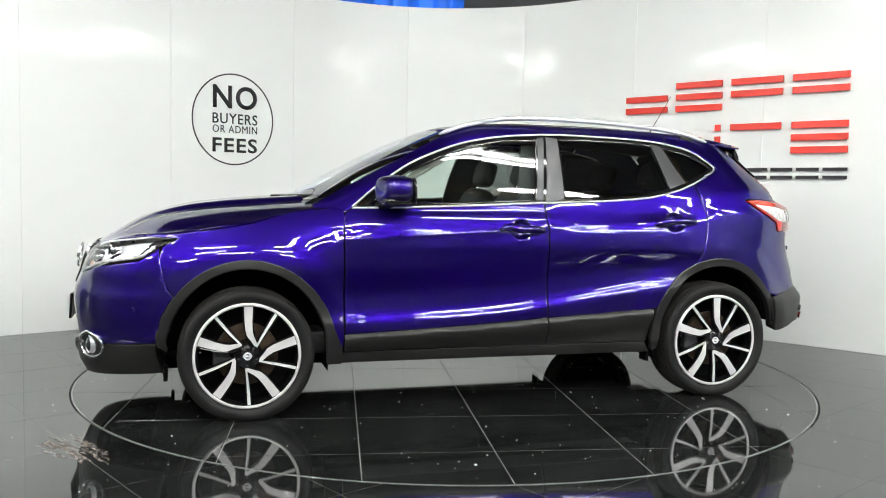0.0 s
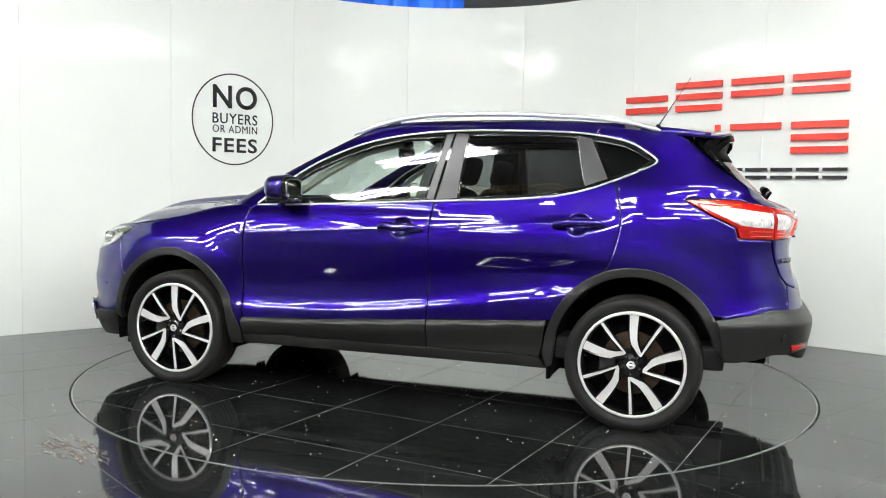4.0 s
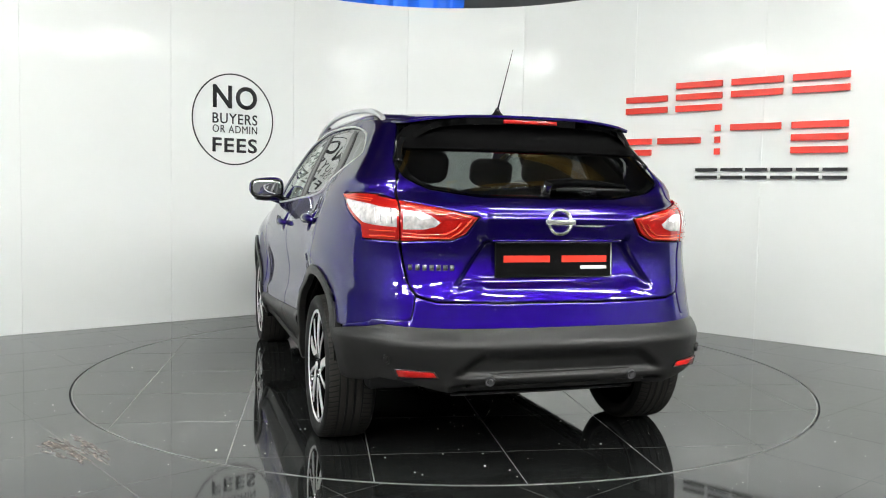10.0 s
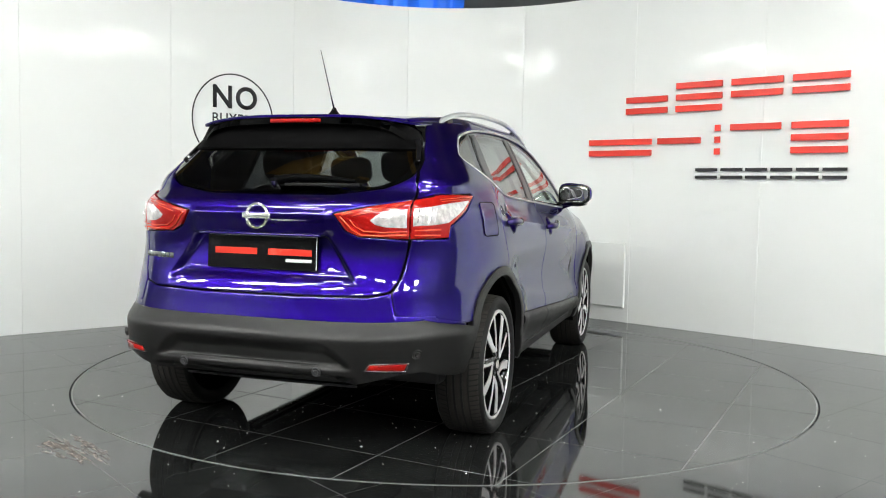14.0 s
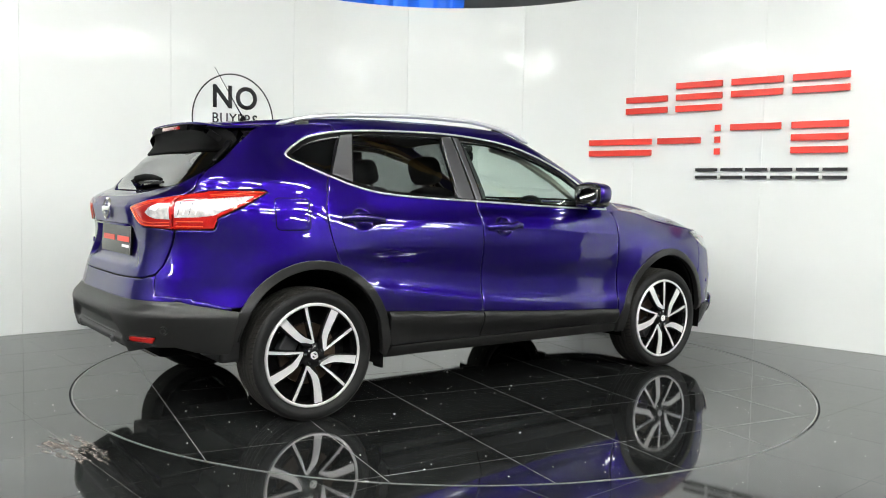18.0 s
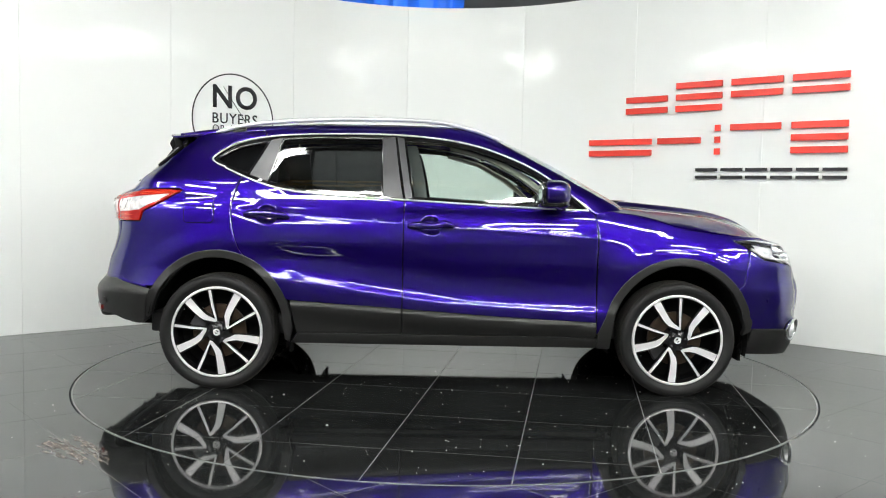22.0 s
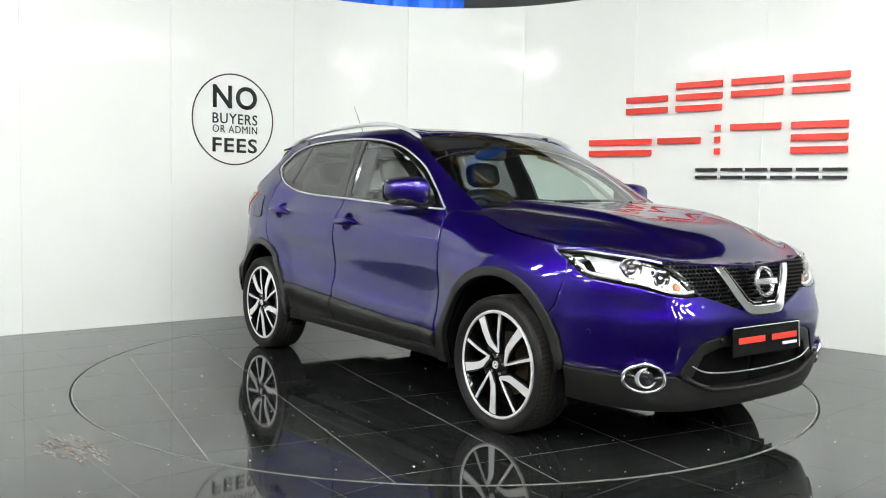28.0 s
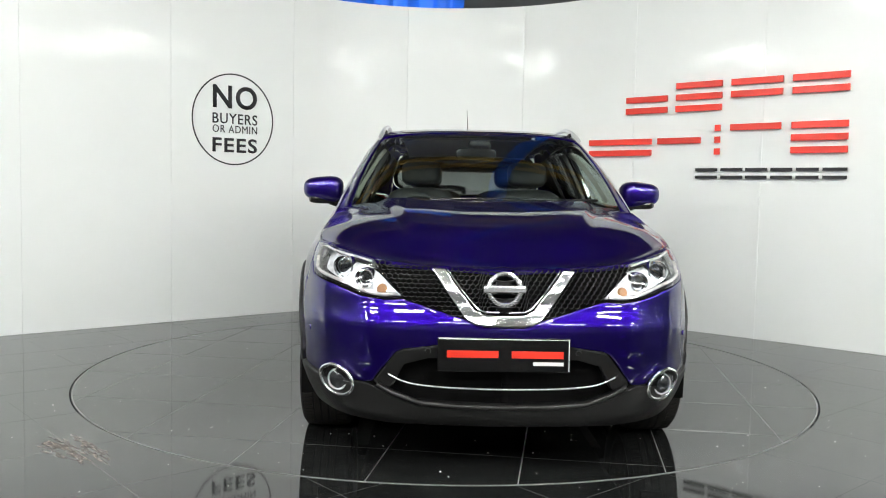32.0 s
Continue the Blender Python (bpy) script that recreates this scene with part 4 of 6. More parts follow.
# body shell behind the panels, dark, closing every gap
shell = F((0.0, 0.20), (0.0, 0.845), (0.30, 0.85), (0.60, 0.87)) + S((1.70, 0.90), (1.4, 0.93), (1.0, 1.0), (0.6, 1.03), (0.0, 1.05), (-0.8, 1.08), (-1.25, 1.15)) + R((0.60, 1.12), (0.0, 1.13), (0.0, 0.37), (0.45, 0.38), (0.58, 0.42), (0.72, 0.44))
shell += S((-1.735, 0.44)) + S(*[(AXR - 0.40 * math.cos(radians(a)), HUB + 0.435 * math.sin(radians(a))) for a in range(15, 176, 10)]) + S((-0.92, 0.24), (0.92, 0.24)) + S(*[(AXF - 0.40 * math.cos(radians(a)), HUB + 0.435 * math.sin(radians(a))) for a in range(5, 176, 10)]) + S((1.725, 0.25))
both("body_shell", shell, LOW.at, DARK, off=-0.045, thick=0.01, res=0.07)
underbody = part("underbody", box_bm(-1.45, 1.80, -0.62, 0.62, 0.225, 0.30, 0.03), DARK, car)

# windscreen, pillars, roof
ws = F((0.001, 1.092), (0.40, 1.088), (0.715, 1.075), (0.695, 1.20), (0.660, 1.33), (0.605, 1.455), (0.585, 1.478), (0.40, 1.508), (0.20, 1.518), (0.001, 1.521), belt=UP)
panel("windscreen", mirrored(ws), UP.at, GLASS, car, "clear windscreen glass", off=-0.004, thick=0.004, res=0.06, soften=0)
DLO_TOP = [(0.81, 1.062), (0.694, 1.157), (0.514, 1.282), (0.334, 1.367), (0.153, 1.427), (-0.06, 1.466), (-0.334, 1.487), (-0.612, 1.487), (-0.891, 1.478), (-1.078, 1.462), (-1.25, 1.425), (-1.335, 1.378), (-1.393, 1.330)]
dlo_top_z = spline(*DLO_TOP[::-1])
ROOFEDGE = [(0.24, 1.503), (0.0, 1.535), (-0.3, 1.543), (-0.7, 1.543), (-1.1, 1.530), (-1.45, 1.503), (-1.62, 1.482)]
pillar = curve(S(*DLO_TOP[:-3], belt=UP), 4)
pillar += S((-1.10, 1.50), (-1.35, 1.49), (-1.60, 1.472), belt=UP) + S(*ROOFEDGE[::-1], belt=UP) + F((0.590, 1.484), (0.612, 1.457), (0.668, 1.33), (0.703, 1.20), (0.724, 1.07), belt=UP) + S((0.90, 1.045), (0.84, 1.045), belt=UP)
both("roof_pillar", pillar, UP.at, PAINT, off=0.001, res=0.04)
roof_mid = spline((-1.80, 1.478), (-1.70, 1.490), (-1.33, 1.528), (-0.9, 1.556), (-0.4, 1.568), (0.0, 1.557), (0.20, 1.530), (0.26, 1.512))
edge_pts = [UP.at(*UP.s(x, z)) for x, z in ROOFEDGE]
edge_y, edge_z = spline(*[(p[0], p[1]) for p in edge_pts[::-1]]), spline(*[(p[0], p[2]) for p in edge_pts[::-1]])


def roof_at(x, y):
    x, y = np.asarray(x, float), np.asarray(y, float)
    a = np.clip(np.abs(y) / edge_y(x), 0, 1.2)
    return np.stack([x, y, roof_mid(x) - (roof_mid(x) - edge_z(x)) * a ** 3.0], -1)


ry = [(x, float(edge_y(x)) - 0.002) for x in np.linspace(0.22, -1.62, 14)]
roof_out = [(0.235, 0.0), (0.235, 0.3)] + ry + [(-1.64, 0.5), (-1.66, 0.25), (-1.66, 0.0)]
roof_out += [(x, -y) for x, y in roof_out[1:-1][::-1]]
panel("roof", roof_out, roof_at, PAINT, car, res=0.06)
gr = [(0.20, 0.0), (0.19, 0.46), (0.10, 0.50), (-0.95, 0.50), (-1.02, 0.44), (-1.02, 0.0)]
panel("glass_roof", gr + [(x, -y) for x, y in gr[1:-1][::-1]], roof_at, GLOSSBLACK, car, "black panoramic roof glass", off=0.003, thick=0.006, res=0.07)

# side windows: black frames, panes, pillar covers and bright trim
panes = {
    "front": [(0.70, 1.090), (0.48, 1.094), (0.20, 1.103), (-0.205, 1.125)] + [(-0.262, 1.452)] + [(-0.06, 1.442), (0.13, 1.405), (0.31, 1.345), (0.49, 1.262), (0.64, 1.160)],
    "rear": [(-0.395, 1.133), (-0.60, 1.141), (-0.88, 1.160), (-1.045, 1.205), (-0.985, 1.450), (-0.80, 1.462), (-0.60, 1.465), (-0.405, 1.463)],
    "quarter": [(-1.175, 1.247), (-1.33, 1.303), (-1.365, 1.332), (-1.31, 1.367), (-1.235, 1.403), (-1.075, 1.436), (-1.10, 1.40)],
}
frame_out = curve([(x, float(belt_z(x)) + 0.004) for x in np.linspace(0.80, -1.33, 12)], 2) + [(-1.385, 1.318), (-1.388, 1.332)] + curve([(x, z - 0.003) for x, z in DLO_TOP[::-1][1:]], 3)
both("window_frame", S(*frame_out, belt=UP), UP.at, GLOSSBLACK, off=-0.006, thick=0.02, res=0.04, holes=[S(*p, belt=UP) for p in panes.values()], label="black window surround")
for kind, pane in panes.items():
    for sgn in (1, -1):
        d = DOORS["front_door" if kind == "front" else "rear_door"][0 if sgn > 0 else 1] if kind != "quarter" else QUARTERS[0 if sgn > 0 else 1]
        panel("side_window", S(*pane, belt=UP), side_of(UP.at, sgn), GLASS if kind == "front" else PRIVACY, d, "clear side glass" if kind == "front" else "dark privacy glass", off=-0.009, thick=0.003, res=0.06, soften=0, flip=sgn < 0)
covers = [("front", [(-0.215, 1.118), (-0.258 + G, 1.108), (-0.318 + G, 1.478), (-0.275, 1.468)]), ("rear", [(-0.268, 1.108), (-0.385, 1.126), (-0.398, 1.470), (-0.328, 1.478)]), ("rear", [(-1.055, 1.200), (-1.165, 1.238), (-1.060, 1.446), (-0.990, 1.460)])]
for kind, c in covers:
    for d, sgn in zip(DOORS[kind + "_door"], (1, -1)):
        panel("pillar_cover", S(*c, belt=UP), side_of(UP.at, sgn), PILLAR, d, "satin grey pillar film", off=-0.003, thick=0.006, res=0.05, flip=sgn < 0)
for sgn in (1, -1):
    lower = [(x, float(belt_z(x)) + 0.002) for x in np.linspace(0.80, -1.31, 22)]
    upper = curve([(-1.31, 1.270 + 0.008), (-1.365, 1.297), (-1.391, 1.316), (-1.392, 1.334), (-1.36, 1.362)] + DLO_TOP[::-1][1:-1], 4) + [(0.80, 1.070)]
    for line in (lower, upper):
        pts = side_of(UP.at, sgn)(*np.array(S(*line, belt=UP)).T) + np.array([0, 0.003 * sgn, 0])
        tube("window_trim", [tuple(p) for p in pts], 0.0054, SATIN, car, "bright metal window trim", ring=8)

# tail: tailgate, window, spoiler, lamps, bumper
tl_outer = S((-1.547, 1.137), (-1.66, 1.140), (-1.80, 1.135)) + R((0.70, 1.128), (0.648, 1.115)) + R((0.647, 0.953)) + S((-1.90, 0.955), (-1.80, 0.957), (-1.785, 1.010), (-1.66, 1.072))
tl_inner = R((0.641, 1.113), (0.50, 1.085), (0.353, 1.052), (0.40, 0.985), (0.45, 0.961), (0.641, 0.953))
gate = R((0.001, 1.132), (0.309, 1.135), (0.507, 1.161), (0.606, 1.220), (0.612, 1.235), (0.622, 1.20), (0.635, 1.15), (0.640, 1.119), (0.50, 1.091), (0.343, 1.055), (0.392, 0.980), (0.448, 0.955), (0.640, 0.946), (0.636, 0.90), (0.616, 0.78), (0.59, 0.738), (0.52, 0.718), (0.25, 0.712), (0.001, 0.711))


def mirror_tail(pts):
    whole = 2 * float(LOW.t[-1])
    return pts + [(whole - u, v) for u, v in pts[::-1]]


def tail_at(t, z):
    """The tail as one sheet across the car's middle."""
    t = np.asarray(t, float)
    end = float(LOW.t[-1])
    p = LOW.at(np.where(t > end, 2 * end - t, t), z)
    p[..., 1] *= np.where(t > end, -1.0, 1.0)
    # the number-plate hollow
    y, zz = np.abs(p[..., 1]), p[..., 2]
    side_edge = 0.30 + 0.69 * (0.96 - zz)
    hollow = smoothstep(side_edge + 0.025, side_edge - 0.015, y) * smoothstep(0.965, 0.948, zz) * smoothstep(0.755, 0.80, zz)
    p[..., 0] += 0.032 * hollow * smoothstep(-1.9, -2.0, p[..., 0])
    ledge = smoothstep(0.36, 0.30, y) * smoothstep(0.955, 0.965, zz) * smoothstep(1.07, 1.05, zz)
    p[..., 0] -= 0.012 * ledge * smoothstep(-1.9, -2.0, p[..., 0])
    return p


hollow_pts = [LOW.r(0.30 + 0.69 * (0.96 - z) + d, z) for z in np.arange(0.735, 0.975, 0.012) for d in (-0.03, -0.018, -0.006, 0.006, 0.018, 0.03)]
hollow_pts += [LOW.r(y, z) for y in np.arange(0.008, 0.31, 0.014) for z in (0.75, 0.765, 0.78, 0.795, 0.81, 0.944, 0.951, 0.957, 0.963, 0.969, 0.978, 1.045, 1.055, 1.065, 1.075)]
TAILGATE = panel("tailgate", mirror_tail(gate), tail_at, PAINT, car, res=0.03, extra=hollow_pts + [(2 * float(LOW.t[-1]) - u, v) for u, v in hollow_pts])
rw = R((0.001, 1.139), (0.309, 1.142), (0.505, 1.168), (0.602, 1.226), (0.615, 1.30), (0.588, 1.36), (0.555, 1.43), (0.50, 1.462), (0.001, 1.47))
panel("rear_window", mirror_tail(rw), tail_at, PRIVACY, car, "dark rear window glass", off=-0.005, thick=0.004, res=0.06, soften=0)
frit_hole = R((0.001, 1.152), (0.309, 1.155), (0.485, 1.182), (0.572, 1.238), (0.580, 1.30), (0.555, 1.345), (0.50, 1.372), (0.001, 1.385))
panel("frit_border", mirror_tail(rw), tail_at, DARK, TAILGATE, "black glass border", off=-0.013, thick=0.002, res=0.06, soften=0, holes=[mirror_tail(frit_hole)])
rb = R((0.001, 0.704), (0.25, 0.705), (0.52, 0.711), (0.595, 0.730), (0.615, 0.640), (0.75, 0.633)) + S((-1.90, 0.624), (-1.74, 0.59), (-1.742, 0.575), (-1.90, 0.600)) + R((0.72, 0.614), (0.40, 0.608), (0.001, 0.606))
panel("rear_apron", mirror_tail(rb), tail_at, PAINT, car, res=0.04)
rblk = R((0.001, 0.612), (0.40, 0.613), (0.72, 0.618)) + S((-1.90, 0.604), (-1.712, 0.572), (-1.735, 0.48), (-1.740, 0.40), (-1.755, 0.368), (-1.80, 0.366), (-1.88, 0.378)) + R((0.72, 0.402), (0.64, 0.398), (0.56, 0.375), (0.46, 0.352), (0.40, 0.350), (0.001, 0.350))


def bumper_at(t, z):
    """The rear bumper's skin: a shelf at the top, proud below it."""
    p = tail_at(t, z)
    drop = 0.505 - 0.075 * smoothstep(0.33, 0.48, np.abs(p[..., 1]))
    k = 0.036 * smoothstep(0.622, 0.535, p[..., 2]) - smoothstep(0.50, 0.40, np.abs(p[..., 1])) * (0.034 * smoothstep(drop + 0.030, drop - 0.030, p[..., 2]) - 0.022 * smoothstep(0.435, 0.415, p[..., 2]) + 0.05 * smoothstep(0.395, 0.375, p[..., 2]))
    back = smoothstep(-1.80, -2.0, p[..., 0])
    p[..., 0] -= k * back
    p[..., 1] += np.sign(p[..., 1]) * k * (1 - back) * 0.7
    return p


REARB = panel("rear_bumper", mirror_tail(rblk), bumper_at, CLADDING, car, "black plastic rear bumper", off=0.002, thick=0.06, res=0.013, soften=0.006)


# ------------------------------------------------------------------ wheels


def wheel(x, y, side, phase):
    """A wheel in its own space: axle along y, outer face towards +y."""
    root = tagged(new("wheel"), "five-twin-spoke black and machined alloy wheel")
    del root["label"]
    root.parent = car
    root.matrix_basis = pose(x, y, HUB, 0, 0, 0 if side > 0 else 180) @ Matrix.Rotation(radians(phase), 4, "Y")
    lathe("tyre", [(0.262, -0.195), (0.285, -0.215), (0.312, -0.218), (0.326, -0.205), (0.331, -0.18), (0.3325, -0.12), (0.3325, -0.09), (0.331, -0.03), (0.326, -0.006), (0.312, 0.006), (0.286, 0.004), (0.262, -0.014)], RUBBER, root, "black low-profile tyre", seg=96, crease=50)
    for k, h in enumerate((-0.14, -0.105, -0.07)):
        lathe("tread_rib", [(0.330, h - 0.014), (0.3345, h - 0.011), (0.3345, h + 0.011), (0.330, h + 0.014)], TREAD, root, seg=96)
    vs, fs = [], []
    for h0, h1, lean in ((-0.202, -0.160, -1), (-0.050, -0.008, 1)):
        for k in range(84):
            b = len(vs)
            for r in (0.327, 0.3345):
                for h in (h0, h1):
                    for e in (-0.36, 0.36):
                        a = 2 * math.pi * (k + e + 0.35 * lean * (h - h0) / (h1 - h0)) / 84
                        rr = r - (0.0055 if (h == h0) == (lean < 0) else 0.0)
                        vs.append((rr * math.cos(a), h, rr * math.sin(a)))
            fs += [(b + 4, b + 5, b + 7, b + 6), (b, b + 1, b + 5, b + 4), (b + 2, b + 6, b + 7, b + 3), (b, b + 4, b + 6, b + 2), (b + 1, b + 3, b + 7, b + 5)]
    tagged(pymesh("tread", vs, fs, TREAD, root, smooth=False), kind="stuff")
    lathe("rim", [(0.264, -0.015), (0.262, -0.006), (0.257, -0.003), (0.250, -0.004), (0.247, -0.010)], MACHINED, root, "machined alloy rim edge", seg=96)
    lathe("barrel", [(0.248, -0.008), (0.235, -0.03), (0.225, -0.10), (0.235, -0.20)], RIMBLACK, root, seg=64)
    lathe("brake_disc", [(0.06, -0.075), (0.155, -0.075), (0.155, -0.10), (0.06, -0.10)], DISC, root, "worn steel brake disc", seg=64)
    lathe("inner_drum", [(0.0, -0.115), (0.23, -0.115), (0.23, -0.13)], DARK, root, seg=32)
    part("brake_caliper", box_bm(0.075, 0.165, -0.11, -0.06, -0.06, 0.06, 0.012), PILLAR, root)
    lathe("hub", [(0.0, -0.010), (0.030, -0.011), (0.034, -0.015), (0.062, -0.020), (0.068, -0.030), (0.075, -0.075)], RIMBLACK, root, seg=40)
    lathe("hub_cap", [(0.0, -0.004), (0.026, -0.005), (0.029, -0.009), (0.029, -0.014)], GLOSSBLACK, root, seg=32)
    part("cap_bar", box_bm(-0.022, 0.022, -0.005, -0.0008, -0.005, 0.005, 0.0015), MACHINED, root)
    lathe("cap_badge", [(0.011, -0.004), (0.012, -0.001), (0.019, -0.001), (0.020, -0.0045)], MACHINED, root, seg=24)
    for k in range(5):
        a = radians(90 + 36 + 72 * k)
        lathe("wheel_nut", [(0.0, -0.002), (0.006, -0.002), (0.0085, -0.006), (0.0095, -0.022)], CHROME, root, seg=6, at=(0.046 * math.cos(a), -0.004, 0.046 * math.sin(a)))

    def polar(r, deg):
        return (-r * math.cos(radians(deg)), r * math.sin(radians(deg)))

    def spoke(outline, h, mat, nm, depth):
        place = lambda u, v, w: (u, h(math.hypot(u, v)) + w, v)
        prism(nm, outline, place, -depth, mat, root)
    dish = lambda r: -0.012 + 0.006 * math.sin(min(1, r / 0.25) * math.pi)
    for k in range(5):
        b = 90 + 72 * k
        wide = [polar(0.252, b + 5.2), polar(0.252, b - 4.8), polar(0.17, b - 6.5), polar(0.125, b - 10), polar(0.100, b - 17), polar(0.076, b - 37), polar(0.062, b - 44), polar(0.060, b - 30), polar(0.078, b - 10), polar(0.10, b + 3), polar(0.13, b + 6), polar(0.18, b + 6)]
        thin = [polar(0.252, b - 31.2), polar(0.252, b - 34.6), polar(0.15, b - 36.5), polar(0.076, b - 43), polar(0.062, b - 46), polar(0.064, b - 38), polar(0.076, b - 36), polar(0.15, b - 31.5)]
        spoke(wide, dish, MACHINED, "spoke", 0.004)
        spoke(thin, dish, MACHINED, "thin_spoke", 0.004)
        low = lambda r: dish(r) - 0.004
        spoke([polar(0.25, b + 7.5), polar(0.25, b - 7.5), polar(0.16, b - 9), polar(0.08, b - 30), polar(0.045, b - 38), polar(0.045, b - 10), polar(0.09, b + 6), polar(0.16, b + 9)], low, RIMBLACK, "spoke_side", 0.03)
        spoke([polar(0.25, b - 29), polar(0.25, b - 37), polar(0.15, b - 39), polar(0.05, b - 52), polar(0.05, b - 30), polar(0.15, b - 29)], low, RIMBLACK, "thin_spoke_side", 0.03)
    lathe("valve", [(0.0, 0.0), (0.004, -0.001), (0.005, -0.02)], CHROME, root, seg=8, at=(0.225, -0.012, 0.02))
    return root


WHEELS = [wheel(AXF, 0.882, 1, -1), wheel(AXR, 0.878, 1, -2), wheel(AXF, -0.882, -1, 30), wheel(AXR, -0.878, -1, -29)]
for cx in (AXF, AXR):
    for sgn in (1, -1):
        verts, faces = [], []
        for i in range(25):
            a = radians(-12 + (204 if cx > 0 else 179) * i / 24)
            for yy in (0.865, 0.52):
                verts.append((cx + 0.405 * math.cos(a), sgn * yy, HUB + 0.438 * math.sin(a)))
        faces = [(2 * i, 2 * i + 1, 2 * i + 3, 2 * i + 2) for i in range(24)]
        faces.append(tuple(2 * i + 1 for i in range(25)))
        pymesh("arch_liner", verts, faces, DARK, car, smooth=False)

# ------------------------------------------------------------------ lamps


def offset_point(surf, uv, off, sgn=1):
    """A point of a surface moved out along its normal."""
    u, v = uv
    e = 1e-4
    p = surf(np.array([u]), np.array([v]))[0]
    n = np.cross(surf(np.array([u + e]), np.array([v]))[0] - surf(np.array([u - e]), np.array([v]))[0], surf(np.array([u]), np.array([v + e]))[0] - surf(np.array([u]), np.array([v - e]))[0])
    n = n / np.linalg.norm(n)
    if n @ np.array([np.sign(p[0]) * 0.5, p[1], 0]) < 0:
        n = -n
    q = p + n * off
    return np.array([q[0], q[1] * sgn, q[2]]), np.array([n[0], n[1] * sgn, n[2]])


def dish(name, centre, axis, profile, mat, parent, label="", seg=28):
    """A turned piece with its axis along a direction; profile of (radius, along)."""
    ob = lathe(name, profile, mat, parent, label, seg=seg, axis="z")
    m = Vector(axis).to_track_quat("Z", "Y").to_matrix().to_4x4()
    m.translation = Vector(centre)
    ob.data.transform(m)
    return ob


for side in (1, -1):
    sf = side_of(LOW.at, side)
    lamp = panel("headlight", headlamp, sf, SILVER, car, "clear headlight with projector and chrome inside", off=-0.055, thick=0.002, res=0.03, flip=side < 0)
    panel("lens", headlamp, sf, LENS, lamp, "clear plastic lens", off=0.001, thick=0.05, res=0.03, soften=0.003, flip=side < 0)
    bez = F((0.735, 0.900), (0.66, 0.890), (0.575, 0.872), (0.535, 0.857), (0.418, 0.738), (0.48, 0.738), (0.569, 0.752), (0.68, 0.790)) + S((1.85, 0.83), (1.80, 0.89))
    panel("reflector", bez, sf, SILVER, lamp, "silver reflector bowl", off=-0.042, thick=0.004, res=0.02, flip=side < 0)
    for y, z, r in ((0.672, 0.852, 0.044), (0.572, 0.806, 0.040)):
        c, n = offset_point(LOW.at, LOW.f(y, z), -0.030, side)
        fwd = np.array([0.95, 0.25 * side, 0.0])
        dish("projector_ring", c, fwd, [(r * 0.74, -0.03), (r * 0.78, 0.010), (r, 0.014), (r * 1.04, 0.008), (r * 1.05, -0.03)], CHROME, lamp)
        dish("projector", c, fwd, [(0.0, 0.012), (r * 0.35, 0.009), (r * 0.62, 0.0), (r * 0.74, -0.012)], LENSBALL, lamp, "dark glass projector")
    c, n = offset_point(LOW.at, LOW.f(0.50, 0.765), -0.030, side)
    dish("indicator", c, n, [(0.0, 0.006), (0.016, 0.004), (0.022, -0.004)], AMBER, lamp, "amber indicator bulb")
    drl = F((0.43, 0.742), (0.49, 0.737), (0.57, 0.750), (0.68, 0.785)) + S((1.84, 0.815), (1.76, 0.865))
    tube("light_strip", [tuple(offset_point(LOW.at, q, -0.014, side)[0]) for q in curve(drl, 4)], 0.008, CLEARLENS, lamp, "white running-light strip")
    panel("bezel", S((1.70, 0.905), (1.765, 0.906), (1.800, 0.880), (1.775, 0.862), (1.745, 0.876)), sf, GLOSSBLACK, lamp, "black inner bezel", off=-0.026, thick=0.006, res=0.02, flip=side < 0)
    brow = S((1.68, 0.912), (1.76, 0.914)) + F((0.73, 0.906), (0.62, 0.888), (0.54, 0.870))
    tube("brow", [tuple(offset_point(LOW.at, q, -0.012, side)[0]) for q in curve(brow, 4)], 0.005, SILVER, lamp)

    outer = panel("tail_light", tl_outer, sf, REDLENS, car, "red and clear tail light", off=0.006, thick=0.03, res=0.02, flip=side < 0)
    c_out = S((-1.60, 1.116), (-1.70, 1.106), (-1.80, 1.096)) + R((0.70, 1.085), (0.655, 1.078), (0.655, 1.007)) + S((-1.86, 1.012), (-1.80, 1.020), (-1.72, 1.058), (-1.63, 1.100))
    panel("clear_lens", c_out, sf, CLEARLENS, outer, "clear ribbed lamp section", off=0.0085, thick=0.004, res=0.02, flip=side < 0)
    for k in range(4):
        y = 0.722 - 0.017 * k
        tube("rib", [tuple(offset_point(LOW.at, q, 0.0105, side)[0]) for q in R((y, 1.078), (y - 0.002, 1.022))], 0.0024, CHROME if k % 2 else WHITEINK, outer, ring=5)
    for a, b in (((-1.57, 1.1290), (-1.80, 1.1150)), ((-1.58, 1.1225), (-1.80, 1.1060))):
        tube("light_guide", [tuple(offset_point(LOW.at, q, 0.0085, side)[0]) for q in S(a, ((a[0] + b[0]) / 2, (a[1] + b[1]) / 2 + 0.001), b)], 0.0022, LIGHTGUIDE, outer, ring=5)
    for z in (0.968, 0.990):
        tube("light_guide", [tuple(offset_point(LOW.at, q, 0.0085, side)[0]) for q in R((0.74, z), (0.70, z), (0.66, z))], 0.0026, LIGHTGUIDE, outer, ring=5)
    inner = panel("tail_light", tl_inner, sf, REDLENS, TAILGATE, "red and clear inner tail light", off=0.006, thick=0.03, res=0.02, flip=side < 0)
